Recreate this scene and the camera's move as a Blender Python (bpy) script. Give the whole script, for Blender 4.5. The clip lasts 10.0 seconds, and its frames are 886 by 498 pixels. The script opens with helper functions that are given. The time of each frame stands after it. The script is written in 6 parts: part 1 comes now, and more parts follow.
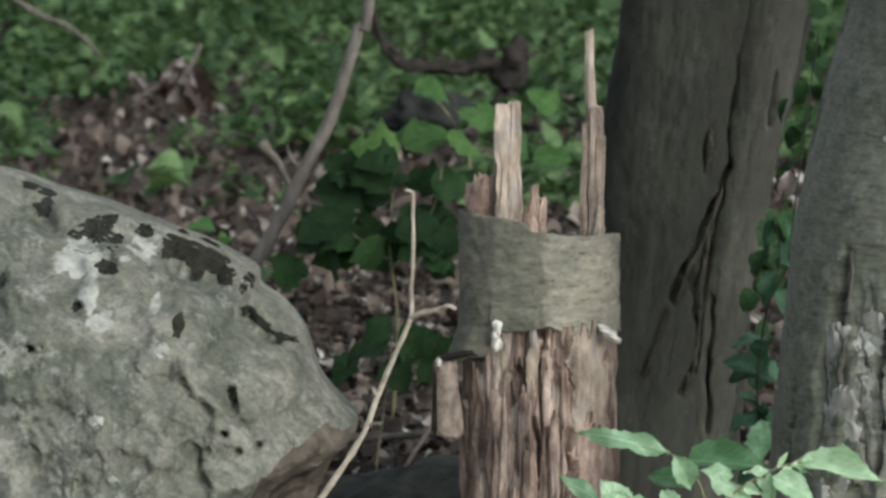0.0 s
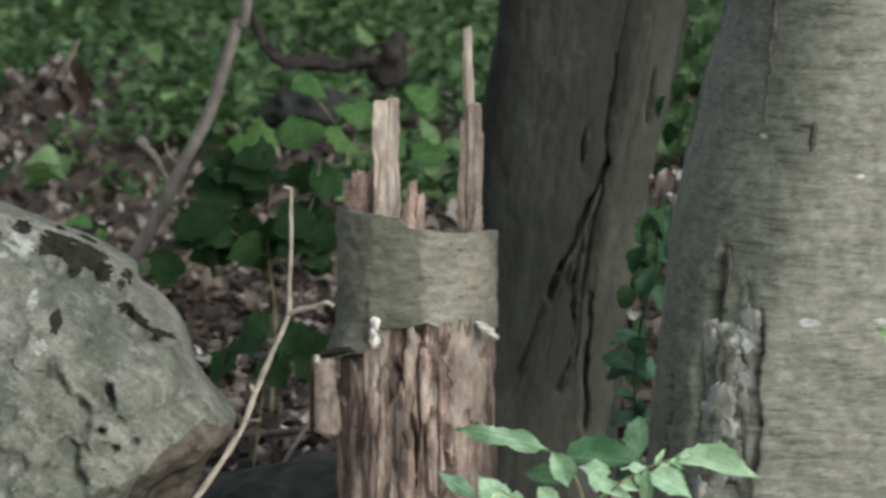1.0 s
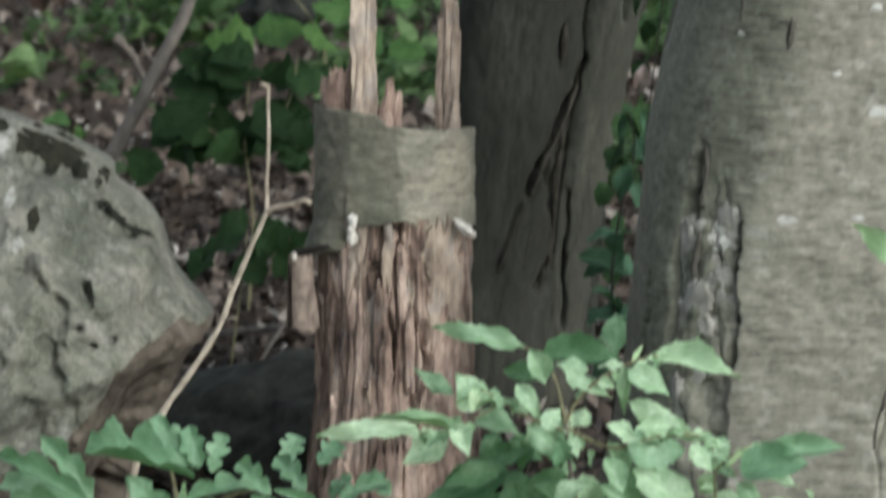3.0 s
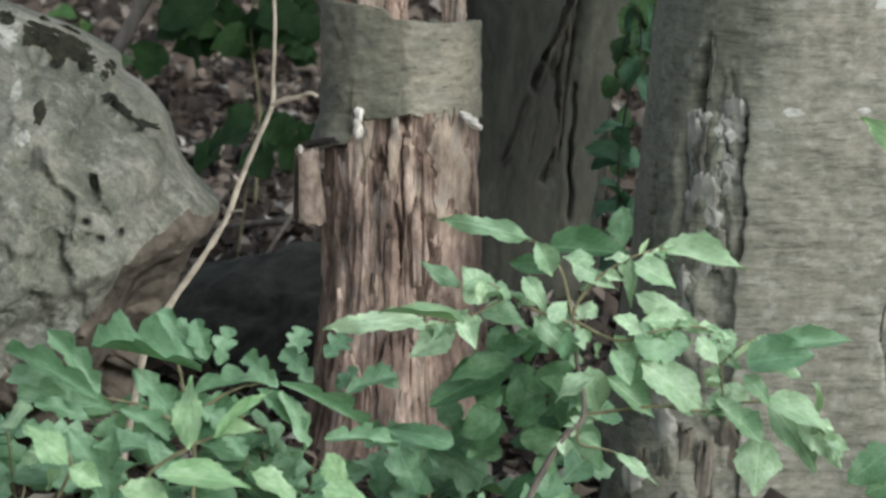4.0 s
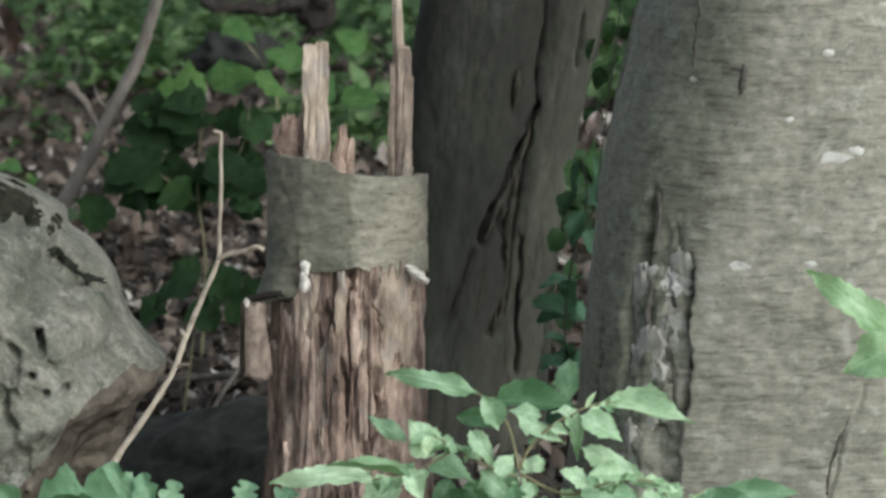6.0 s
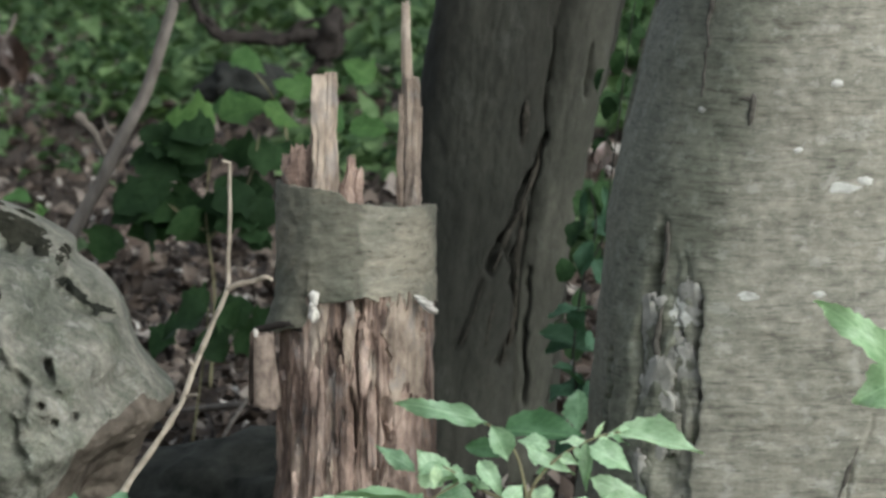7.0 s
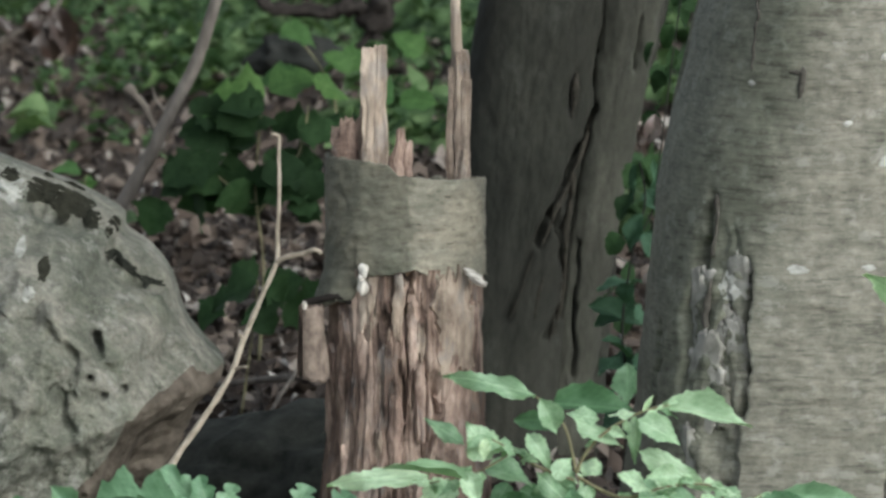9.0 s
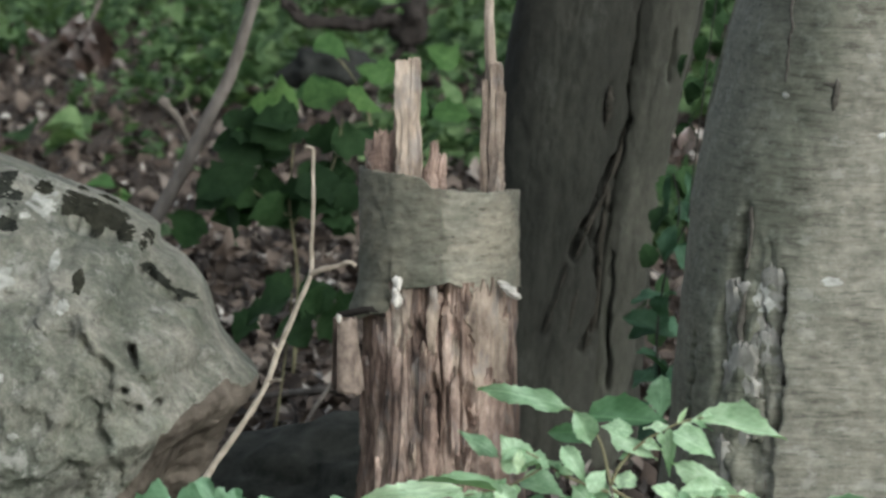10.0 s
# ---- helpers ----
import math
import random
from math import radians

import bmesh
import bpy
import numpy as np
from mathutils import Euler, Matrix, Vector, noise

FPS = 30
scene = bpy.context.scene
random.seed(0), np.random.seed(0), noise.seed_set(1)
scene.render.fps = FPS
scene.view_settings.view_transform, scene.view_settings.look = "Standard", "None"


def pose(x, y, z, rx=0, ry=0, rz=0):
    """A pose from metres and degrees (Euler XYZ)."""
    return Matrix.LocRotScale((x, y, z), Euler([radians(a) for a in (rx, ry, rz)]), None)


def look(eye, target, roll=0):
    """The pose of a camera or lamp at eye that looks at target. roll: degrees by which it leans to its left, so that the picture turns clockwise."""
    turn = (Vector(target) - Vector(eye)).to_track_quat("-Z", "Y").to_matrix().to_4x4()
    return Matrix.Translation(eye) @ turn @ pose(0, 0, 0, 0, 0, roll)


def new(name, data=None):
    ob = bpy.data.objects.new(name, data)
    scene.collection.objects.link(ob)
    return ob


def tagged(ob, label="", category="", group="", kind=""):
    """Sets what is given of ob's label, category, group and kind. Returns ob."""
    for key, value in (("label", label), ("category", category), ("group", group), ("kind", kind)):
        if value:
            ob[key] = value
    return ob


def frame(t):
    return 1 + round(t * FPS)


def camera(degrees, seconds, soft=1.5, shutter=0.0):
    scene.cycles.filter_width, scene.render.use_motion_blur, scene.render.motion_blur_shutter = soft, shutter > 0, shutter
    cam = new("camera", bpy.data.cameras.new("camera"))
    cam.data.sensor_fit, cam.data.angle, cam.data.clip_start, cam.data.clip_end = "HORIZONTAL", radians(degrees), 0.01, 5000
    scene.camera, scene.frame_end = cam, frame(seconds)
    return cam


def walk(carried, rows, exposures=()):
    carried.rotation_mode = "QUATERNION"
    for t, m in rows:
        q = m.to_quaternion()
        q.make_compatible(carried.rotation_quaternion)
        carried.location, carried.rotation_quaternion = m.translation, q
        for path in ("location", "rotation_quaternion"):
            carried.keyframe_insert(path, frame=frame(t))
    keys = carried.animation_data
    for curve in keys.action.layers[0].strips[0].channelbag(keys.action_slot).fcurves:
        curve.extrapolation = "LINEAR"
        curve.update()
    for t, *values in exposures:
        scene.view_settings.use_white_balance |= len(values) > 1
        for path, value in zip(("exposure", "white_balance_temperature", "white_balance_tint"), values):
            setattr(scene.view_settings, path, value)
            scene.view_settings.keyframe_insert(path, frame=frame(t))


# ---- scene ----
# camera: a long lens, held in one spot at eye height and turned a little
cam = camera(10.0, 10.0, soft=2.9, shutter=0.5)
cam.data.dof.use_dof = True
cam.data.dof.focus_distance = 7.7
cam.data.dof.aperture_fstop = 14
walk(cam, [
    (0.0, pose(0, 0, 1.5, 84.136, 0, 1.889) @ pose(0, 0, 0, 0, 0, -0.254)),
    (0.3, pose(0, 0, 1.5, 84.137, 0, 1.803) @ pose(0, 0, 0, 0, 0, -0.195)),
    (0.4, pose(0, 0, 1.5, 84.117, 0, 1.688) @ pose(0, 0, 0, 0, 0, -0.175)),
    (0.5, pose(0, 0, 1.5, 84.106, 0, 1.537) @ pose(0, 0, 0, 0, 0, -0.155)),
    (0.6, pose(0, 0, 1.5, 84.098, 0, 1.285) @ pose(0, 0, 0, 0, 0, -0.136)),
    (0.7, pose(0, 0, 1.5, 84.092, 0, 1.074) @ pose(0, 0, 0, 0, 0, -0.117)),
    (0.8, pose(0, 0, 1.5, 84.092, 0, 0.870) @ pose(0, 0, 0, 0, 0, -0.098)),
    (0.9, pose(0, 0, 1.5, 84.092, 0, 0.671) @ pose(0, 0, 0, 0, 0, -0.079)),
    (1.0, pose(0, 0, 1.5, 84.094, 0, 0.501) @ pose(0, 0, 0, 0, 0, -0.060)),
    (1.1, pose(0, 0, 1.5, 84.085, 0, 0.364) @ pose(0, 0, 0, 0, 0, -0.044)),
    (1.2, pose(0, 0, 1.5, 84.079, 0, 0.269) @ pose(0, 0, 0, 0, 0, -0.028)),
    (1.3, pose(0, 0, 1.5, 84.079, 0, 0.192) @ pose(0, 0, 0, 0, 0, -0.012)),
    (1.5, pose(0, 0, 1.5, 84.075, 0, 0.062) @ pose(0, 0, 0, 0, 0, 0.021)),
    (2.0, pose(0, 0, 1.5, 83.982, 0, -0.068) @ pose(0, 0, 0, 0, 0, 0.047)),
    (2.2, pose(0, 0, 1.5, 83.938, 0, -0.064) @ pose(0, 0, 0, 0, 0, 0.028)),
    (2.5, pose(0, 0, 1.5, 83.900, 0, -0.000) @ pose(0, 0, 0, 0, 0, 0.000)),
    (2.7, pose(0, 0, 1.5, 83.855, 0, 0.051) @ pose(0, 0, 0, 0, 0, -0.029)),
    (2.8, pose(0, 0, 1.5, 83.689, 0, 0.096) @ pose(0, 0, 0, 0, 0, -0.043)),
    (2.9, pose(0, 0, 1.5, 83.318, 0, 0.153) @ pose(0, 0, 0, 0, 0, -0.058)),
    (3.0, pose(0, 0, 1.5, 82.933, 0, 0.246) @ pose(0, 0, 0, 0, 0, -0.072)),
    (3.1, pose(0, 0, 1.5, 82.653, 0, 0.262) @ pose(0, 0, 0, 0, 0, -0.113)),
    (3.2, pose(0, 0, 1.5, 82.428, 0, 0.287) @ pose(0, 0, 0, 0, 0, -0.155)),
    (3.5, pose(0, 0, 1.5, 81.963, 0, 0.313) @ pose(0, 0, 0, 0, 0, -0.150)),
    (3.8, pose(0, 0, 1.5, 81.739, 0, 0.326) @ pose(0, 0, 0, 0, 0, -0.145)),
    (4.3, pose(0, 0, 1.5, 81.710, 0, 0.306) @ pose(0, 0, 0, 0, 0, -0.137)),
    (4.5, pose(0, 0, 1.5, 81.694, 0, 0.245) @ pose(0, 0, 0, 0, 0, -0.152)),
    (5.0, pose(0, 0, 1.5, 81.809, 0, 0.060) @ pose(0, 0, 0, 0, 0, 0.073)),
    (5.1, pose(0, 0, 1.5, 81.899, 0, 0.019) @ pose(0, 0, 0, 0, 0, 0.048)),
    (5.2, pose(0, 0, 1.5, 82.071, 0, -0.032) @ pose(0, 0, 0, 0, 0, 0.022)),
    (5.3, pose(0, 0, 1.5, 82.372, 0, -0.090) @ pose(0, 0, 0, 0, 0, -0.003)),
    (5.4, pose(0, 0, 1.5, 82.653, 0, -0.134) @ pose(0, 0, 0, 0, 0, -0.028)),
    (5.5, pose(0, 0, 1.5, 82.877, 0, -0.167) @ pose(0, 0, 0, 0, 0, -0.054)),
    (5.6, pose(0, 0, 1.5, 83.037, 0, -0.198) @ pose(0, 0, 0, 0, 0, -0.066)),
    (6.0, pose(0, 0, 1.5, 83.457, 0, -0.293) @ pose(0, 0, 0, 0, 0, -0.116)),
    (6.2, pose(0, 0, 1.5, 83.612, 0, -0.416) @ pose(0, 0, 0, 0, 0, -0.118)),
    (6.5, pose(0, 0, 1.5, 83.715, 0, -0.454) @ pose(0, 0, 0, 0, 0, -0.120)),
    (6.9, pose(0, 0, 1.5, 83.798, 0, -0.269) @ pose(0, 0, 0, 0, 0, -0.123)),
    (7.3, pose(0, 0, 1.5, 83.798, 0, -0.032) @ pose(0, 0, 0, 0, 0, -0.126)),
    (7.5, pose(0, 0, 1.5, 83.766, 0, -0.014) @ pose(0, 0, 0, 0, 0, -0.127)),
    (8.0, pose(0, 0, 1.5, 83.622, 0, 0.183) @ pose(0, 0, 0, 0, 0, -0.166)),
    (8.5, pose(0, 0, 1.5, 83.577, 0, 0.223) @ pose(0, 0, 0, 0, 0, -0.140)),
    (9.0, pose(0, 0, 1.5, 83.493, 0, 0.366) @ pose(0, 0, 0, 0, 0, -0.080)),
    (9.5, pose(0, 0, 1.5, 83.569, 0, 0.612) @ pose(0, 0, 0, 0, 0, -0.113)),
    (10.0, pose(0, 0, 1.5, 83.636, 0, 0.754) @ pose(0, 0, 0, 0, 0, -0.190)),
], exposures=[(0.0, 0.53, 6100, 5), (10.0, 0.53, 6100, 5)])

# ---- world and light: overcast summer woods ----
world = bpy.data.worlds.new("overcast_sky")
scene.world = world
world.use_nodes = True
wn = world.node_tree
sky = wn.nodes.new("ShaderNodeTexSky")
sky.sky_type = 'NISHITA'
sky.sun_disc = False
sky.sun_elevation = radians(27)
sky.sun_rotation = radians(141)
sky.dust_density = 4.0
cloud = wn.nodes.new("ShaderNodeHueSaturation")  # cloud takes most of the blue out of the sky
cloud.inputs["Saturation"].default_value = 0.3
wn.links.new(sky.outputs[0], cloud.inputs["Color"])
wn.links.new(cloud.outputs[0], wn.nodes["Background"].inputs[0])
wn.nodes["Background"].inputs[1].default_value = 0.15

sun_data = bpy.data.lights.new("sun", 'SUN')
sun_data.energy = 0.6
sun_data.angle = radians(36)
sun_data.color = (1.0, 0.96, 0.9)
sun = new("sun", sun_data)
sun.matrix_world = look((9, -3, 7), (0, 8, 0))


# ---- helpers of this scene ----
def fbm(x, y, z, octaves=3):
    return noise.fractal((x, y, z), 1.0, 2.0, octaves)


def clamp(a, lo=0.0, hi=1.0):
    return max(lo, min(hi, a))


def smooth(a, lo, hi):
    k = clamp((a - lo) / (hi - lo))
    return k * k * (3 - 2 * k)


def seg_dist(px, pz, line):
    """Distance from a point to a polyline in the x-z plane, and how far along it (0 to 1)."""
    best, where = 9.0, 0.0
    n = len(line) - 1
    for i in range(n):
        ax, az, bx, bz = line[i][0], line[i][-1], line[i + 1][0], line[i + 1][-1]
        dx, dz = bx - ax, bz - az
        k = clamp(((px - ax) * dx + (pz - az) * dz) / (dx * dx + dz * dz + 1e-12))
        d = math.hypot(px - ax - k * dx, pz - az - k * dz)
        if d < best:
            best, where = d, (i + k) / n
    return best, where


def boxed(lines):
    """Cracks (line, half width, depth) with the bounds within which they matter."""
    out = []
    for line, w, d in lines:
        xs, zs, m = [p[0] for p in line], [p[-1] for p in line], 3 * w + 0.02
        out.append((line, w, d, min(xs) - m, max(xs) + m, min(zs) - m, max(zs) + m))
    return out


def interp(t, pts):
    """Piecewise linear value at t of a list of (t, value)."""
    if t <= pts[0][0]:
        return pts[0][1]
    for (a, va), (b, vb) in zip(pts, pts[1:]):
        if t <= b:
            return va + (vb - va) * (t - a) / (b - a)
    return pts[-1][1]


def root(name, loc, label, category, group="", kind=""):
    ob = new(name)
    ob.location = loc
    ob.empty_display_size = 0.05
    return tagged(ob, label, category, group, kind)


def mesh_of(name, verts, faces, material, shade=True):
    me = bpy.data.meshes.new(name)
    me.from_pydata([tuple(v) for v in verts], [], [tuple(f) for f in faces])
    me.materials.append(material)
    if shade:
        me.polygons.foreach_set("use_smooth", [True] * len(me.polygons))
    me.update()
    return me


def under(ob, parent):
    """Parent ob; its mesh is given in world metres and moved into the space of its parent."""
    ob.parent = parent
    top = Vector(parent.location)
    if parent.parent:
        top += Vector(parent.parent.location)
    ob.data.transform(Matrix.Translation(-top))
    return ob


def part(name, verts, faces, material, parent=None, label="", shade=True):
    ob = new(name, mesh_of(name, verts, faces, material, shade))
    if parent:
        under(ob, parent)
    if label:
        tagged(ob, label)
    return ob


def tube(points, radii, sides=8, rough=0.0, seed=0.0):
    """Verts and faces of a closed tube along points."""
    pts = [Vector(p) for p in points]
    verts, faces = [], []
    n = len(pts)
    for i, p in enumerate(pts):
        d = (pts[min(i + 1, n - 1)] - pts[max(i - 1, 0)]).normalized()
        a = d.cross(Vector((0, 1, 0.01))).normalized()
        b = d.cross(a).normalized()
        for k in range(sides):
            w = 2 * math.pi * k / sides
            o = a * math.cos(w) + b * math.sin(w)
            r = radii[i]
            if rough:
                q = p * 40 + o * 1.3
                r *= 1 + rough * fbm(q.x + seed, q.y, q.z, 2)
            verts.append(p + o * r)
    for i in range(n - 1):
        for k in range(sides):
            j = (k + 1) % sides
            faces.append((i * sides + k, i * sides + j, (i + 1) * sides + j, (i + 1) * sides + k))
    faces.append(tuple(range(sides))[::-1])
    faces.append(tuple(range((n - 1) * sides, n * sides)))
    return verts, faces


def curve_points(points, per=6):
    """Catmull-Rom through the points."""
    pts = [Vector(p) for p in points]
    out = []
    for i in range(len(pts) - 1):
        p0, p1, p2, p3 = pts[max(i - 1, 0)], pts[i], pts[i + 1], pts[min(i + 2, len(pts) - 1)]
        for k in range(per):
            t = k / per
            out.append(0.5 * ((2 * p1) + (p2 - p0) * t + (2 * p0 - 5 * p1 + 4 * p2 - p3) * t * t
                              + (3 * p1 - p0 - 3 * p2 + p3) * t ** 3))
    out.append(pts[-1])
    return out


def taper(n, a, b):
    return [a + (b - a) * i / max(1, n - 1) for i in range(n)]


# ---- materials ----
def material(name, rough=0.8):
    m = bpy.data.materials.new(name)
    m.use_nodes = True
    nt = m.node_tree
    b = nt.nodes["Principled BSDF"]
    b.inputs["Roughness"].default_value = rough
    b.inputs["Specular IOR Level"].default_value = 0.3
    return m, nt, b


def tex_noise(nt, scale, detail=4.0, stretch=(1, 1, 1), rough=0.6, coord="Object"):
    co = nt.nodes.new("ShaderNodeTexCoord")
    mp = nt.nodes.new("ShaderNodeMapping")
    mp.inputs["Scale"].default_value = stretch
    n = nt.nodes.new("ShaderNodeTexNoise")
    n.inputs["Scale"].default_value = scale
    n.inputs["Detail"].default_value = detail
    n.inputs["Roughness"].default_value = rough
    nt.links.new(co.outputs[coord], mp.inputs[0])
    nt.links.new(mp.outputs[0], n.inputs["Vector"])
    return n.outputs["Fac"]


def ramp(nt, fac, stops):
    r = nt.nodes.new("ShaderNodeValToRGB")
    els = r.color_ramp.elements
    while len(els) < len(stops):
        els.new(0.5)
    for e, (p, c) in zip(els, stops):
        e.position = p
        e.color = (*c, 1) if len(c) == 3 else c
    nt.links.new(fac, r.inputs[0])
    return r.outputs[0]


def mix(nt, fac, a, b, blend='MIX'):
    m = nt.nodes.new("ShaderNodeMix")
    m.data_type = 'RGBA'
    m.blend_type = blend
    for sock, val in ((m.inputs[0], fac), (m.inputs[6], a), (m.inputs[7], b)):
        if isinstance(val, bpy.types.NodeSocket):
            nt.links.new(val, sock)
        else:
            sock.default_value = val if isinstance(val, float) else (*val, 1)
    return m.outputs[2]


def bump(nt, b, height, strength, distance):
    n = nt.nodes.new("ShaderNodeBump")
    n.inputs["Strength"].default_value = strength
    n.inputs["Distance"].default_value = distance
    nt.links.new(height, n.inputs["Height"])
    nt.links.new(n.outputs[0], b.inputs["Normal"])


def g(v, r=1.0, gr=1.0, bl=1.0):
    return (v * r, v * gr, v * bl)


def rock_material():
    m, nt, b = material("limestone", 0.9)
    big = tex_noise(nt, 4.2, 5, rough=0.65)
    mid = tex_noise(nt, 15, 6, rough=0.72)
    fine = tex_noise(nt, 46, 6, rough=0.78)
    grit = tex_noise(nt, 150, 3, rough=0.6)
    c = ramp(nt, big, [(0.36, (0.098, 0.106, 0.086)), (0.48, (0.155, 0.157, 0.133)), (0.55, (0.19, 0.187, 0.16)), (0.64, (0.27, 0.262, 0.232))])
    c = mix(nt, 0.75, c, ramp(nt, mid, [(0.33, (0.55, 0.58, 0.52)), (0.46, (0.9, 0.92, 0.88)), (0.55, (1.12, 1.1, 1.07)), (0.66, (1.5, 1.47, 1.42))]), 'MULTIPLY')
    c = mix(nt, 0.6, c, ramp(nt, fine, [(0.34, g(0.42)), (0.47, g(0.92)), (0.56, g(1.12)), (0.67, g(1.65))]), 'MULTIPLY')
    c = mix(nt, 0.5, c, ramp(nt, grit, [(0.3, g(0.6)), (0.5, g(1.0)), (0.7, g(1.4))]), 'MULTIPLY')
    # pale scuffs and crusts
    scuff = ramp(nt, tex_noise(nt, 19, 6, rough=0.75), [(0.55, g(0.0)), (0.63, g(0.75))])
    c = mix(nt, scuff, c, (0.32, 0.318, 0.288))
    # greenish film of algae in broad patches
    film_or_shade = ramp(nt, tex_noise(nt, 6.5, 5, rough=0.7), [(0.5, g(0.0)), (0.62, g(0.55))])
    c = mix(nt, film_or_shade, c, mix(nt, 1.0, c, (0.76, 0.82, 0.74), 'MULTIPLY'))
    # dark moss in specks
    moss = ramp(nt, tex_noise(nt, 24, 6, rough=0.75), [(0.31, g(0.85)), (0.36, g(0.0))])
    c = mix(nt, moss, c, (0.04, 0.044, 0.031))
    nt.links.new(c, b.inputs["Base Color"])
    bump(nt, b, mix(nt, 0.5, fine, mid), 1.0, 0.02)
    return m


def bark_birch_material():
    m, nt, b = material("birch_bark", 0.75)
    big = tex_noise(nt, 15, 6, (1, 1, 1.3), 0.7)
    band = tex_noise(nt, 40, 5, (0.5, 0.5, 3.4), 0.65)
    fine = tex_noise(nt, 56, 6, (0.9, 0.9, 1.15), 0.75)
    c = ramp(nt, band, [(0.30, (0.15, 0.142, 0.12)), (0.42, (0.212, 0.204, 0.175)), (0.60, (0.258, 0.25, 0.217)), (0.75, (0.31, 0.30, 0.267))])
    c = mix(nt, 0.6, c, ramp(nt, big, [(0.34, (0.55, 0.57, 0.52)), (0.5, (0.95, 0.94, 0.91)), (0.66, (1.25, 1.22, 1.18))]), 'MULTIPLY')
    c = mix(nt, 0.8, c, ramp(nt, fine, [(0.33, g(0.6)), (0.5, g(1.0)), (0.66, g(1.32))]), 'MULTIPLY')
    dash = ramp(nt, tex_noise(nt, 36, 5, (0.5, 0.5, 4.6), 0.7), [(0.39, g(0.34)), (0.44, g(1.0))])
    c = mix(nt, 0.55, c, dash, 'MULTIPLY')
    crust = ramp(nt, tex_noise(nt, 26, 6, (1, 1, 1.5), 0.7), [(0.56, g(0.0)), (0.63, g(0.55))])
    c = mix(nt, crust, c, (0.37, 0.365, 0.335))
    patch = ramp(nt, tex_noise(nt, 24, 4, (1, 1, 2.0)), [(0.71, g(0.0)), (0.75, g(1.0))])
    c = mix(nt, patch, c, (0.6, 0.6, 0.57))
    c = mix(nt, 1.0, c, (0.865, 0.868, 0.84), 'MULTIPLY')
    # smooth flank beyond the rough strip: grey-green tone, and shade put into the colour
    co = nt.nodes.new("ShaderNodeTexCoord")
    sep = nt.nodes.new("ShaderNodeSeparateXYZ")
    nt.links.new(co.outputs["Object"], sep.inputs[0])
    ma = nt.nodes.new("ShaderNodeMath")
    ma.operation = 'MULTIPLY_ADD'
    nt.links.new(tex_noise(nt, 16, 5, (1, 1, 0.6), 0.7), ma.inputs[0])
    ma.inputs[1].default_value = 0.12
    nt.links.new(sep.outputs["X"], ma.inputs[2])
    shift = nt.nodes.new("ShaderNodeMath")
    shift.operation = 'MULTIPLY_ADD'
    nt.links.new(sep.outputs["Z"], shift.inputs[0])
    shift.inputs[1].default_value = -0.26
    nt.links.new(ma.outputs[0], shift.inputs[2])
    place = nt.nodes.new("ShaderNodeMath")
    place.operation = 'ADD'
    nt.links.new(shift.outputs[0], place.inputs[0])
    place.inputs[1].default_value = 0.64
    film_or_shade = ramp(nt, place.outputs[0], [(0.33, g(0.9)), (0.385, g(0.25)), (0.43, g(0.0))])
    c = mix(nt, film_or_shade, c, mix(nt, 1.0, c, (0.66, 0.71, 0.66), 'MULTIPLY'))
    nt.links.new(c, b.inputs["Base Color"])
    bump(nt, b, fine, 0.4, 0.004)
    return m


def bark_dark_material(name, tone):
    m, nt, b = material(name, 0.88)
    blotch = tex_noise(nt, 7, 6, (1, 1, 0.5), 0.68)
    big = tex_noise(nt, 2.6, 4)
    fine = tex_noise(nt, 60, 6, (1, 1, 0.55), 0.72)
    c = ramp(nt, blotch, [(0.3, g(0.024 * tone, 1, 1.0, 0.81)), (0.5, g(0.035 * tone, 1, 1.02, 0.83)), (0.7, g(0.052 * tone, 1, 1.01, 0.82))])
    c = mix(nt, 0.6, c, ramp(nt, big, [(0.3, (0.68, 0.74, 0.68)), (0.7, (1.2, 1.16, 1.1))]), 'MULTIPLY')
    c = mix(nt, 0.7, c, ramp(nt, fine, [(0.3, g(0.55)), (0.5, g(1.0)), (0.7, g(1.4))]), 'MULTIPLY')
    crust = ramp(nt, tex_noise(nt, 12, 6, (1, 1, 0.6), 0.75), [(0.57, g(0.0)), (0.66, g(0.6))])
    c = mix(nt, crust, c, g(0.068 * tone, 1, 1.05, 0.88))
    nt.links.new(c, b.inputs["Base Color"])
    bump(nt, b, fine, 0.5, 0.005)
    return m


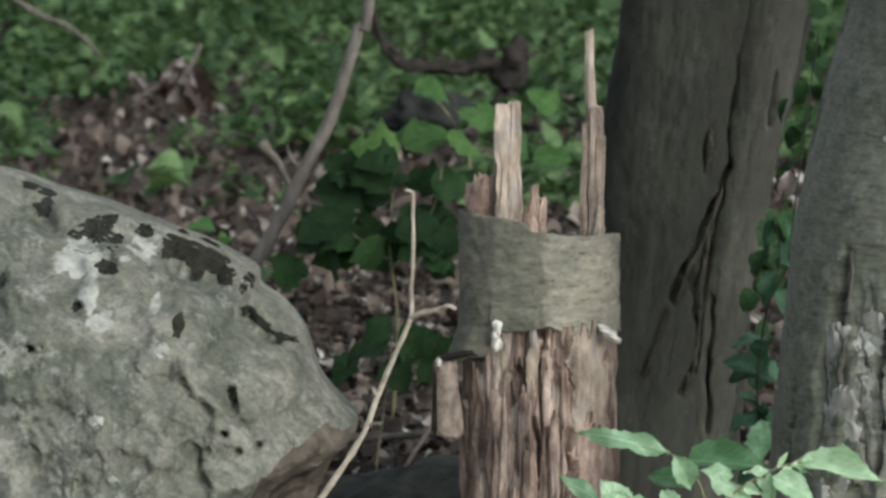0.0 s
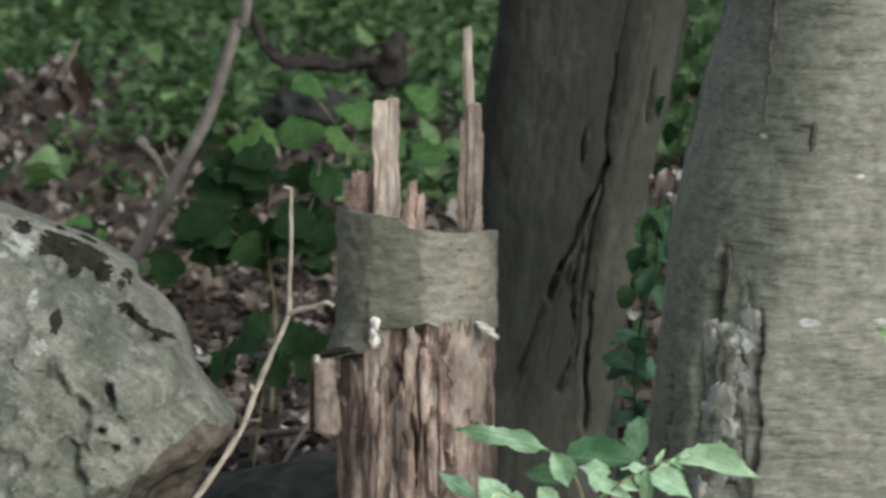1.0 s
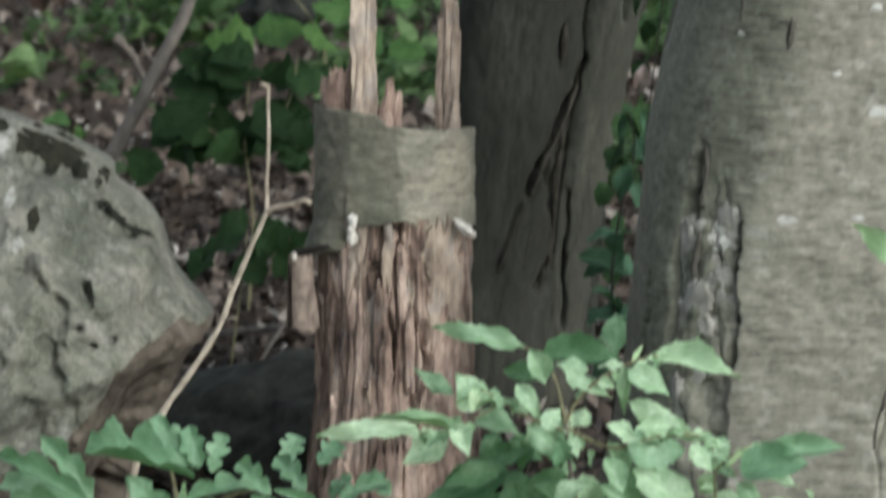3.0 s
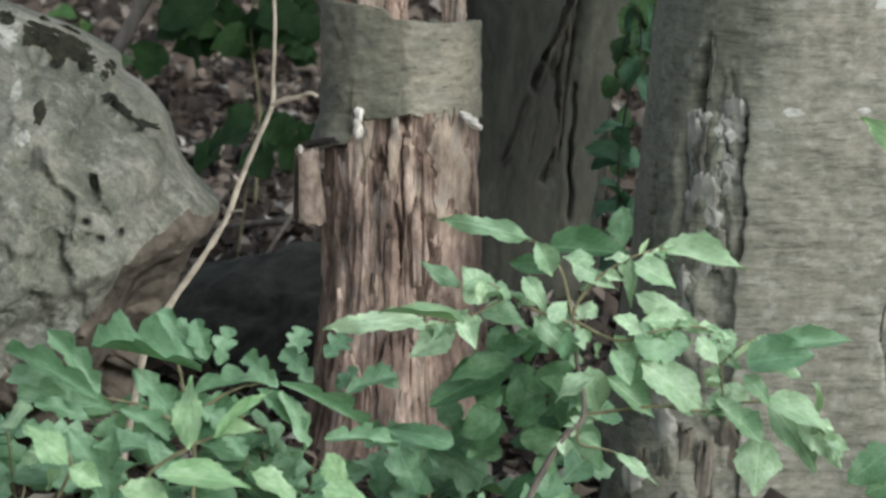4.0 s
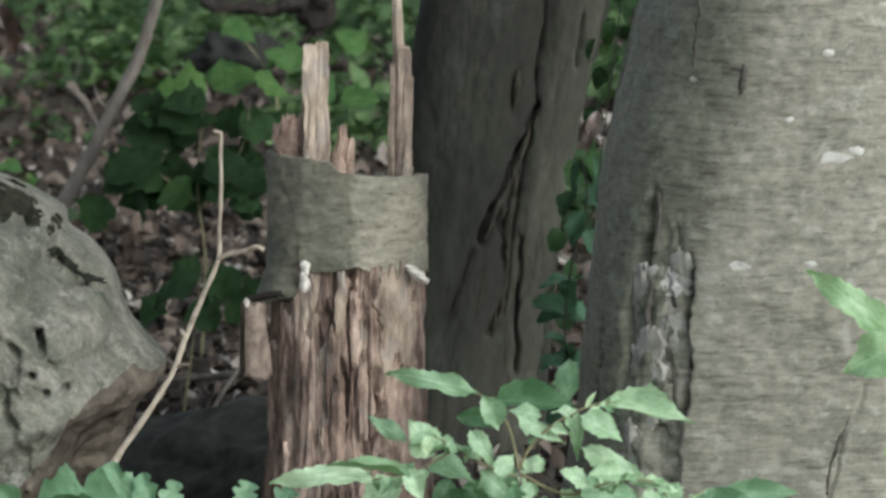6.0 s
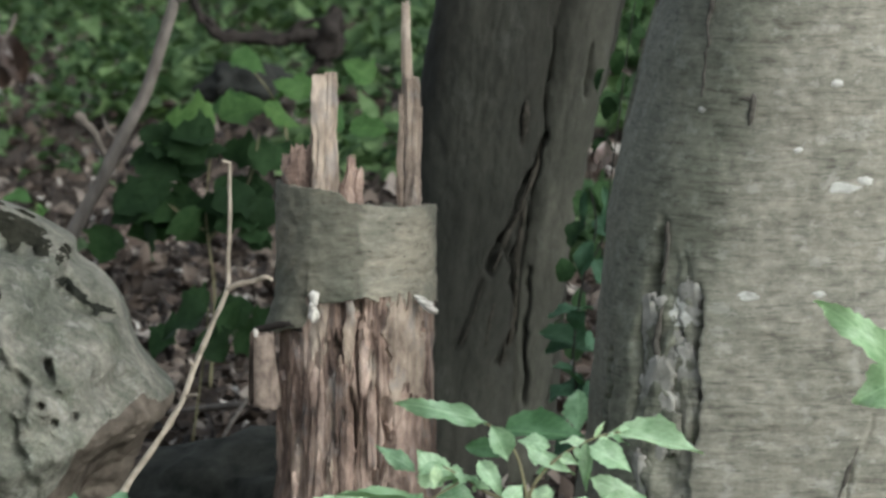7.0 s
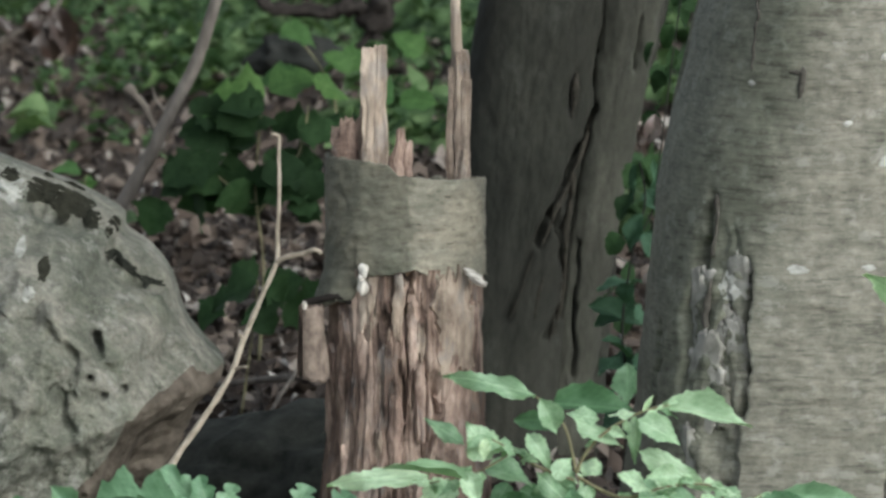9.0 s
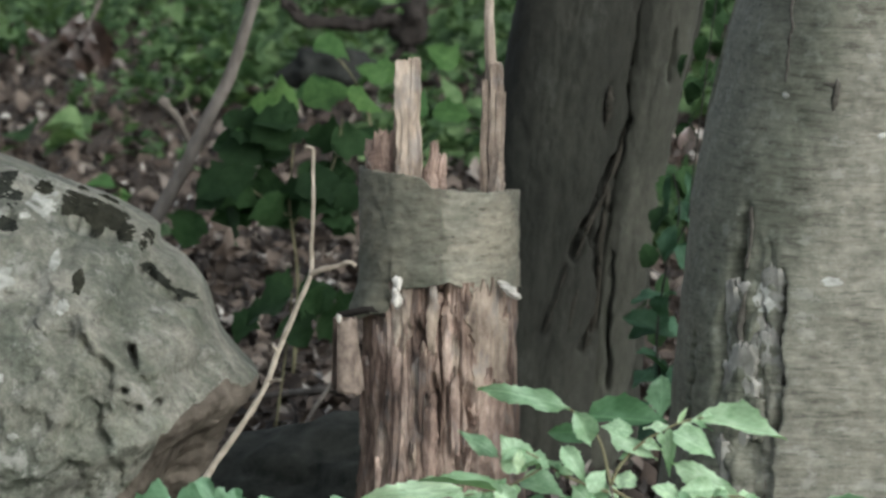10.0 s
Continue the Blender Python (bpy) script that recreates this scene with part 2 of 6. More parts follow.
def sleeve_material():
    m, nt, b = material("grey_smooth_bark", 0.8)
    band = tex_noise(nt, 44, 6, (0.7, 0.7, 2.2), 0.75)
    big = tex_noise(nt, 9, 5)
    c = ramp(nt, band, [(0.32, (0.115, 0.108, 0.088)), (0.44, (0.205, 0.195, 0.162)), (0.56, (0.25, 0.238, 0.198)), (0.68, (0.34, 0.325, 0.272))])
    c = mix(nt, 0.7, c, ramp(nt, big, [(0.35, (0.62, 0.66, 0.60)), (0.48, (0.9, 0.9, 0.86)), (0.6, (1.3, 1.24, 1.16))]), 'MULTIPLY')
    # darker grey bark on one side, with its shade put into the colour
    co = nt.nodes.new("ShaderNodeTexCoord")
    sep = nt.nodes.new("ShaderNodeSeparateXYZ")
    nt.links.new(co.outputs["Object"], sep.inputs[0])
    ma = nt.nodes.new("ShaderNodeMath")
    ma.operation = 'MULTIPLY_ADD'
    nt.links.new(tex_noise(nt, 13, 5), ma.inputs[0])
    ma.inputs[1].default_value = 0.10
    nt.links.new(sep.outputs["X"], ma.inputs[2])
    film_or_shade = ramp(nt, ma.outputs[0], [(0.056, g(0.9)), (0.068, g(0.0))])
    c = mix(nt, film_or_shade, c, mix(nt, 1.0, c, (0.50, 0.52, 0.50), 'MULTIPLY'))
    fleck = ramp(nt, tex_noise(nt, 34, 3, (1, 1, 3.2)), [(0.31, g(0.9)), (0.35, g(0.0))])
    c = mix(nt, fleck, c, (0.07, 0.06, 0.048))
    nt.links.new(c, b.inputs["Base Color"])
    bump(nt, b, band, 0.25, 0.005)
    return m


def wood_material(name, dark, mid, light):
    m, nt, b = material(name, 0.88)
    grain = tex_noise(nt, 60, 5, (1, 1, 0.16), 0.65)
    strip = tex_noise(nt, 22, 6, (1, 1, 0.28), 0.65)
    big = tex_noise(nt, 17, 6, (1, 1, 0.7), 0.7)
    c = ramp(nt, strip, [(0.34, dark), (0.48, mid), (0.64, light)])
    c = mix(nt, 0.45, c, ramp(nt, grain, [(0.34, g(0.45)), (0.5, g(1.0)), (0.66, g(1.5))]), 'MULTIPLY')
    c = mix(nt, 0.8, c, ramp(nt, big, [(0.34, (0.34, 0.30, 0.29)), (0.47, (0.92, 0.89, 0.87)), (0.64, (1.45, 1.42, 1.38))]), 'MULTIPLY')
    # grey weathering on the outermost fibres
    grey = ramp(nt, tex_noise(nt, 30, 4, (1, 1, 0.5)), [(0.55, g(0.0)), (0.66, g(0.5))])
    c = mix(nt, grey, c, tuple(sum(mid) / 3 * k for k in (1.15, 1.1, 1.08)))
    nt.links.new(c, b.inputs["Base Color"])
    bump(nt, b, grain, 0.5, 0.003)
    return m


def plain_noise_material(name, a, c2, scale, rough=0.85, bumpd=0.004, stretch=(1, 1, 1)):
    m, nt, b = material(name, rough)
    if rough > 0.89:
        b.inputs["Specular IOR Level"].default_value = 0.06
    n = tex_noise(nt, scale, 5, stretch)
    nt.links.new(ramp(nt, n, [(0.3, a), (0.7, c2)]), b.inputs["Base Color"])
    bump(nt, b, n, 0.6, bumpd)
    return m


def leaf_material(name, dark, light, island=False, gloss=0.35, through_light=0.35, veins=True):
    m, nt, b = material(name, gloss)
    if island:
        src = nt.nodes.new("ShaderNodeNewGeometry").outputs["Random Per Island"]
    else:
        src = nt.nodes.new("ShaderNodeObjectInfo").outputs["Random"]
    c = ramp(nt, src, [(0.0, dark), (0.75, tuple((p + q) / 2 for p, q in zip(dark, light))), (1.0, light)])
    blotch = tex_noise(nt, 4.0 if not island else 30.0, 6, rough=0.7)
    c = mix(nt, 0.85, c, ramp(nt, blotch, [(0.32, (0.5, 0.62, 0.5)), (0.5, g(1.0)), (0.66, (1.4, 1.28, 1.4))]), 'MULTIPLY')
    if veins:
        co = nt.nodes.new("ShaderNodeTexCoord")
        sep = nt.nodes.new("ShaderNodeSeparateXYZ")
        nt.links.new(co.outputs["Object"], sep.inputs[0])
        ab = nt.nodes.new("ShaderNodeMath")
        ab.operation = 'ABSOLUTE'
        nt.links.new(sep.outputs["Y"], ab.inputs[0])
        # side veins run forward from the midrib
        sub = nt.nodes.new("ShaderNodeMath")
        sub.operation = 'MULTIPLY_ADD'
        nt.links.new(ab.outputs[0], sub.inputs[0])
        sub.inputs[1].default_value = -0.75
        nt.links.new(sep.outputs["X"], sub.inputs[2])
        sn = nt.nodes.new("ShaderNodeMath")
        sn.operation = 'SINE'
        sc = nt.nodes.new("ShaderNodeMath")
        sc.operation = 'MULTIPLY'
        sc.inputs[1].default_value = 52.0
        nt.links.new(sub.outputs[0], sc.inputs[0])
        nt.links.new(sc.outputs[0], sn.inputs[0])
        side = ramp(nt, sn.outputs[0], [(0.80, g(0.0)), (1.0, g(0.09))])
        rib = ramp(nt, ab.outputs[0], [(0.0, g(0.28)), (0.03, g(0.0))])
        vein = mix(nt, 1.0, side, rib, 'ADD')
        c = mix(nt, vein, c, tuple(min(1, q * 1.45 + 0.02) for q in light))
        bump(nt, b, sn.outputs[0], 0.06, 0.01)
    nt.links.new(c, b.inputs["Base Color"])
    b.inputs["Specular IOR Level"].default_value = 0.5 if gloss < 0.7 else 0.2
    tr = nt.nodes.new("ShaderNodeBsdfTranslucent")
    nt.links.new(mix(nt, 1.0, c, (1.05, 1.15, 0.7), 'MULTIPLY'), tr.inputs[0])
    ms = nt.nodes.new("ShaderNodeMixShader")
    ms.inputs[0].default_value = through_light
    nt.links.new(b.outputs[0], ms.inputs[1])
    nt.links.new(tr.outputs[0], ms.inputs[2])
    nt.links.new(ms.outputs[0], nt.nodes["Material Output"].inputs[0])
    return m


def litter_material():
    m, nt, b = material("dead_leaf", 0.8)
    src = nt.nodes.new("ShaderNodeNewGeometry").outputs["Random Per Island"]
    c = ramp(nt, src, [(0.0, (0.02, 0.016, 0.014)), (0.35, (0.042, 0.032, 0.026)), (0.65, (0.08, 0.06, 0.048)), (0.86, (0.14, 0.112, 0.093)), (0.96, (0.24, 0.21, 0.185)), (1.0, (0.44, 0.42, 0.39))])
    c = mix(nt, 0.6, c, ramp(nt, tex_noise(nt, 40, 4), [(0.3, g(0.6)), (0.7, g(1.3))]), 'MULTIPLY')
    nt.links.new(c, b.inputs["Base Color"])
    return m


def soil_material():
    m, nt, b = material("forest_soil", 0.95)
    big = tex_noise(nt, 2.5, 5)
    fine = tex_noise(nt, 30, 6, rough=0.75)
    c = ramp(nt, fine, [(0.3, (0.035, 0.026, 0.02)), (0.55, (0.075, 0.056, 0.042)), (0.75, (0.16, 0.12, 0.09))])
    c = mix(nt, 0.5, c, ramp(nt, big, [(0.3, g(0.6)), (0.7, g(1.3))]), 'MULTIPLY')
    nt.links.new(c, b.inputs["Base Color"])
    bump(nt, b, fine, 0.9, 0.03)
    return m


ROCK = rock_material()
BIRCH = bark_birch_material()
DARK_BARK = bark_dark_material("dark_bark", 0.64)
PALE_BARK = bark_dark_material("pale_bark", 1.15)
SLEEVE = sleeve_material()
OLD_BARK = plain_noise_material("old_dark_bark", (0.065, 0.057, 0.047), (0.22, 0.195, 0.165), 22, 0.9, 0.01)
ROTTEN_CORE = wood_material("dark_rotten_wood", (0.05, 0.035, 0.03), (0.19, 0.14, 0.115), (0.42, 0.335, 0.285))
ROTTEN = wood_material("rotten_wood", (0.10, 0.07, 0.058), (0.30, 0.222, 0.186), (0.48, 0.385, 0.33))
SPLINTER = wood_material("pale_splintered_wood", (0.10, 0.077, 0.063), (0.285, 0.233, 0.19), (0.44, 0.378, 0.32))
FUNGUS = plain_noise_material("white_fungus", (0.33, 0.30, 0.26), (0.68, 0.655, 0.61), 60, 0.7, 0.002)
TWIG = plain_noise_material("dry_twig", (0.2, 0.168, 0.128), (0.44, 0.385, 0.315), 60, 0.8, 0.002)
STEM = plain_noise_material("green_brown_stem", (0.12, 0.10, 0.06), (0.22, 0.22, 0.12), 50, 0.7, 0.001)
SAPLING = plain_noise_material("grey_twig_bark", (0.065, 0.056, 0.048), (0.175, 0.152, 0.13), 40, 0.85, 0.003, (1, 1, 0.4))
SAPLING_PALE = plain_noise_material("pale_sapling_bark", (0.12, 0.106, 0.092), (0.26, 0.232, 0.205), 30, 0.9, 0.003, (1, 1, 0.5))
BLACK_WOOD = plain_noise_material("black_rotten_log", (0.018, 0.016, 0.015), (0.046, 0.04, 0.036), 30, 0.9, 0.01)
HOLLOW_SHADE = plain_noise_material("hollow_shade", (0.016, 0.017, 0.016), (0.042, 0.044, 0.04), 20, 0.95, 0.02)
DARK_STONE = plain_noise_material("dark_mossy_stone", (0.022, 0.024, 0.021), (0.064, 0.066, 0.057), 26, 0.9, 0.01)
MOSS_AND_SHADE = plain_noise_material("moss_and_shade", (0.012, 0.013, 0.011), (0.038, 0.04, 0.033), 90, 0.95, 0.006)
OLIVE_MOSS = plain_noise_material("olive_moss", (0.012, 0.012, 0.009), (0.036, 0.036, 0.027), 50, 0.95, 0.008)
LICHEN = plain_noise_material("white_lichen", (0.17, 0.175, 0.155), (0.40, 0.40, 0.37), 40, 0.9, 0.003)
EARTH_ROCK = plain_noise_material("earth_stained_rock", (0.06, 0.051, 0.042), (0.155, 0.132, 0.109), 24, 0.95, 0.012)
WHITE_LICHEN = plain_noise_material("birch_lichen", (0.22, 0.222, 0.2), (0.5, 0.5, 0.465), 40, 0.9, 0.002)
PLATE_BARK = plain_noise_material("flaking_bark", (0.15, 0.145, 0.126), (0.37, 0.36, 0.33), 30, 0.85, 0.004)
ROLL_BARK = plain_noise_material("peeling_bark", (0.06, 0.045, 0.037), (0.30, 0.24, 0.20), 30, 0.85, 0.003, (1.6, 1.6, 1.1))
SOIL = soil_material()
DEAD_LEAF = litter_material()
SHRUB_LEAF = leaf_material("shrub_leaf", (0.2, 0.335, 0.195), (0.5, 0.66, 0.455), gloss=0.42)
LOBED_LEAF = leaf_material("lobed_leaf", (0.135, 0.26, 0.15), (0.27, 0.425, 0.27), gloss=0.45)
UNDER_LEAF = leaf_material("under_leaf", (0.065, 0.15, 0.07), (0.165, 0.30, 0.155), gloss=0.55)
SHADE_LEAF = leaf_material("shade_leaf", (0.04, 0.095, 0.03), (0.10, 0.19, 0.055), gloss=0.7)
# darker leaf copy with the shade of its place put into the colour
DEEP_SHADE_LEAF = leaf_material("deep_shade_leaf", (0.013, 0.032, 0.011), (0.03, 0.068, 0.022), veins=False, gloss=0.8, through_light=0.2)
PALE_LEAF = leaf_material("pale_leaf", (0.45, 0.60, 0.38), (0.62, 0.75, 0.52), veins=False)
YOUNG_LEAF = leaf_material("young_leaf", (0.24, 0.40, 0.21), (0.40, 0.56, 0.34))
BROWN_LEAF = leaf_material("brown_leaf", (0.022, 0.014, 0.011), (0.055, 0.035, 0.026), through_light=0.15)
PALE_DEAD = leaf_material("pale_dead_leaf", (0.12, 0.095, 0.085), (0.2, 0.165, 0.15), through_light=0.15)
SEAM_SHADE = plain_noise_material("dark_seam_shade", (0.016, 0.015, 0.012), (0.05, 0.046, 0.038), 60, 0.95, 0.004)
BIRCH_SEAM_SHADE = plain_noise_material("birch_seam_shade", (0.035, 0.032, 0.027), (0.115, 0.108, 0.095), 60, 0.95, 0.004)
VINE_LEAF = leaf_material("vine_leaf", (0.028, 0.065, 0.036), (0.07, 0.14, 0.085), gloss=0.7, through_light=0.25)
HERB_SINGLE = leaf_material("small_herb_leaf", (0.03, 0.06, 0.024), (0.09, 0.14, 0.062), veins=False)
HERB_LEAF = leaf_material("herb_leaf", (0.03, 0.064, 0.026), (0.155, 0.235, 0.105), island=True, veins=False, gloss=0.7)


# ---- ground ----
def ground_z(x, y):
    h = 0.05 * noise.noise((x * 0.5, y * 0.35, 3.0)) + 0.02 * noise.noise((x * 2.3, y * 2.3, 7.0))
    return h * smooth(abs(y - 8) + abs(x), 0.6, 3.0)


def build_ground():
    xs = sorted(set([-400, -200, -90, -40, -20, -12] + [round(-8 + 0.16 * i, 3) for i in range(101)] + [12, 20, 40, 90, 200, 400]))
    ys = sorted(set([-400, -200, -90, -40, -20, -8, -2] + [round(0.16 * i, 3) for i in range(10, 240)] + [45, 60, 90, 150, 250, 420]))
    verts = [(x, y, ground_z(x, y)) for y in ys for x in xs]
    n = len(xs)
    faces = [(j * n + i, j * n + i + 1, (j + 1) * n + i + 1, (j + 1) * n + i) for j in range(len(ys) - 1) for i in range(n - 1)]
    ob = part("ground", verts, faces, SOIL)
    tagged(ob, "dark brown forest soil strewn with dead leaves", "ground", kind="structure")


build_ground()


def leaf_cloud(name, spots, mat, size, shape, label, category, ragged=0.2):
    """Many small curled leaves in one mesh. spots: places and tilts; shape: half widths along the leaf."""
    rng = random.Random(name)
    verts, faces = [], []
    ns = len(shape)
    for (x, y, z), tilt in spots:
        L = rng.uniform(*size)
        m = Matrix.Translation((x, y, z)) @ Euler((rng.gauss(0, tilt), rng.gauss(0, tilt), rng.uniform(0, 6.283))).to_matrix().to_4x4()
        curl, cup, ww = rng.gauss(0, 0.5), rng.gauss(0.2, 0.5), rng.uniform(0.7, 1.3)
        bend = rng.gauss(0, 0.35)
        base = len(verts)
        for i, w in enumerate(shape):
            s = i / (ns - 1) - 0.5
            for k in (-1, 0, 1):
                hw = w * ww * (1 + rng.uniform(-ragged, ragged))
                verts.append(m @ Vector(((s + rng.uniform(-0.03, 0.03)) * L, (k * hw + bend * s * s) * L,
                                         (curl * s * s * 1.6 + abs(k) * hw * cup * (1 + rng.uniform(-0.5, 0.5))) * L)))
        for i in range(ns - 1):
            for k in range(2):
                a = base + i * 3 + k
                faces.append((a, a + 1, a + 4, a + 3))
    ob = part(name, verts, faces, mat)
    tagged(ob, label, category, kind="stuff")
    return ob


def litter_spots(count, y0, y1, tilt, seed):
    rng = random.Random(seed)
    for _ in range(count):
        y = y0 + (y1 - y0) * rng.random() ** 1.25
        x = rng.uniform(-1, 1) * (1.1 + 0.135 * y)
        yield (x, y, ground_z(x, y) + abs(rng.gauss(0, 0.02)) + 0.006), tilt if y > 9 else 0.35


leaf_cloud("leaf_litter", litter_spots(22000, 7.2, 13.5, 0.6, 21), DEAD_LEAF, (0.028, 0.072), (0.04, 0.20, 0.30, 0.26, 0.16, 0.03),
           "brown and tan curled dead leaves covering the ground", "leaf litter")
leaf_cloud("far_litter", litter_spots(24000, 13.0, 34.0, 0.75, 23), DEAD_LEAF, (0.035, 0.09), (0.04, 0.20, 0.30, 0.26, 0.16, 0.03),
           "brown and tan dead leaves between woodland plants", "leaf litter")


def near_spots(count):
    rng = random.Random(22)
    for _ in range(count):
        x, y = rng.uniform(-5.5, 5.5), rng.uniform(-5.0, 11.0)
        if y > 7.2 and abs(x) < 1.1 + 0.135 * y:
            continue
        yield (x, y, ground_z(x, y) + abs(rng.gauss(0, 0.012)) + 0.006), 0.4


leaf_cloud("near_litter", near_spots(13000), DEAD_LEAF, (0.05, 0.11), (0.04, 0.28, 0.26, 0.04),
           "brown dead leaves scattered over the forest soil", "leaf litter")


def herb_spots(plants, y0, y1, tall, shift):
    """Little plants: a few leaves spread round each stalk."""
    rng = random.Random(shift)
    for _ in range(plants):
        y = rng.uniform(y0, y1)
        x = rng.uniform(-1, 1) * (1.0 + 0.14 * y)
        d = noise.noise((x * 1.5 + shift, y * 0.6, 11.0)) + 0.55 * smooth(y, 15.0, 22) - 0.36
        if d < 0:
            continue
        h = rng.uniform(0.06, tall) * (0.5 + clamp(d))
        for _ in range(rng.randint(4, 9)):
            a, r = rng.uniform(0, 6.283), rng.uniform(0.02, 0.13)
            X, Y = x + r * math.cos(a), y + r * math.sin(a)
            yield (X, Y, ground_z(X, Y) + h * rng.uniform(0.55, 1.0)), 0.4


leaf_cloud("herb_layer", herb_spots(5200, 13.0, 34, 0.34, 0.0), HERB_LEAF, (0.06, 0.145), (0.03, 0.20, 0.30, 0.27, 0.14, 0.02),
           "low green woodland plants spreading over the litter", "undergrowth", 0.08)
leaf_cloud("seedling_layer", herb_spots(2600, 14.5, 34, 0.5, 5.0), HERB_LEAF, (0.04, 0.08), (0.03, 0.22, 0.34, 0.28, 0.12, 0.02),
           "pale green seedlings among the woodland plants", "undergrowth", 0.08)


# ---- boulder ----
def build_boulder():
    home = Vector((-0.95, 8.0, 0.0))
    thing = root("boulder", home, "pale grey pitted limestone boulder with lichen and dark holes", "boulder")
    # outline of its broad side, from the ground at the right over the top to the left
    right = [(-0.580, -0.020), (-0.552, 0.060), (-0.532, 0.130), (-0.514, 0.185), (-0.482, 0.255), (-0.455, 0.330), (-0.402, 0.392), (-0.428, 0.432), (-0.456, 0.467), (-0.470, 0.500), (-0.484, 0.545), (-0.518, 0.590),
             (-0.556, 0.618), (-0.566, 0.648), (-0.640, 0.690), (-0.705, 0.714), (-0.800, 0.752), (-0.890, 0.780), (-0.966, 0.806), (-1.105, 0.831)]
    left = [(-1.55, 0.62), (-1.72, 0.3), (-1.7, -0.05), (-1.4, -0.1), (-1.05, -0.1), (-0.75, -0.08), (-0.58, -0.04)]
    loop = curve_points([(p[0], 0, p[1]) for p in right], 26) + curve_points([(p[0], 0, p[1]) for p in right[-1:] + left], 9)[1:]
    cx, cz = -0.80, 0.30
    pits = [  # x, z, half width, half height, depth
        (-0.890, 0.752, 0.018, 0.016, 0.022), (-0.806, 0.721, 0.030, 0.018, 0.022), (-0.776, 0.672, 0.018, 0.013, 0.024), (-0.815, 0.621, 0.010, 0.010, 0.03),
        (-0.880, 0.564, 0.007, 0.007, 0.02), (-0.933, 0.659, 0.009, 0.013, 0.02), (-0.587, 0.434, 0.006, 0.006, 0.035), (-0.538, 0.411, 0.006, 0.006, 0.03),
        (-0.565, 0.406, 0.0055, 0.005, 0.022), (-0.600, 0.487, 0.005, 0.004, 0.015), (-0.735, 0.448, 0.03, 0.012, 0.012), (-0.663, 0.327, 0.018, 0.010, 0.016),
        (-0.72, 0.30, 0.03, 0.016, 0.02), (-0.80, 0.36, 0.035, 0.02, 0.014)]
    clefts = [  # line, half width, depth
        ([(-0.586, 0.494), (-0.580, 0.479), (-0.573, 0.464)], 0.0062, 0.07), ([(-0.572, 0.606), (-0.545, 0.571), (-0.492, 0.537)], 0.0075, 0.035),
        ([(-0.705, 0.690), (-0.650, 0.672), (-0.600, 0.645)], 0.017, 0.055), ([(-0.668, 0.605), (-0.660, 0.585), (-0.652, 0.562)], 0.017, 0.012),
        ([(-0.645, 0.428), (-0.628, 0.388), (-0.612, 0.345)], 0.014, 0.026), ([(-0.700, 0.655), (-0.682, 0.580), (-0.672, 0.500), (-0.700, 0.430), (-0.735, 0.350)], 0.02, 0.014),
        ([(-0.625, 0.56), (-0.60, 0.525), (-0.598, 0.49)], 0.012, 0.012), ([(-0.52, 0.51), (-0.51, 0.46), (-0.475, 0.42)], 0.012, 0.014),
        ([(-0.64, 0.50), (-0.60, 0.462), (-0.56, 0.447), (-0.535, 0.42)], 0.009, 0.014)]
    clefts = boxed(clefts)
    bulges = [(-0.627, 0.462, 0.05, 0.022), (-0.568, 0.440, 0.035, 0.016), (-0.515, 0.480, 0.06, 0.03), (-0.60, 0.585, 0.06, 0.022), (-0.64, 0.51, 0.04, 0.012)]  # x, z, size, height
    brow = (-0.690, 0.470)
    ridge = [(-0.932, 0.135), (-0.725, 0.205), (-0.613, 0.266), (-0.552, 0.327), (-0.530, 0.387), (-0.470, 0.413), (-0.397, 0.435)]

    def chips(x, z, y, scale, seed):
        """Flat chipped facets: each cell of the rock slopes its own way."""
        wx, wz = x * scale + 0.5 * fbm(x * scale, z * scale, seed, 3), z * scale + 0.5 * fbm(x * scale, z * scale, seed + 7, 3)
        dist, cells = noise.voronoi((wx, wz, seed + 0.8 * y * scale))
        total = weight = 0.0
        for d, c in zip(dist, cells):
            k = math.exp(-9 * (d - dist[0]))
            a, b = noise.noise(c * 3.1), noise.noise(c * 3.1 + Vector((9, 5, 2)))
            total += k * (a * (wx - c.x) + b * (wz - c.y) + 0.1 * noise.noise(c * 2.3 + Vector((1, 7, 3))))
            weight += k
        return total / weight / scale

    nr = 150
    verts, faces = [], []
    n = len(loop)
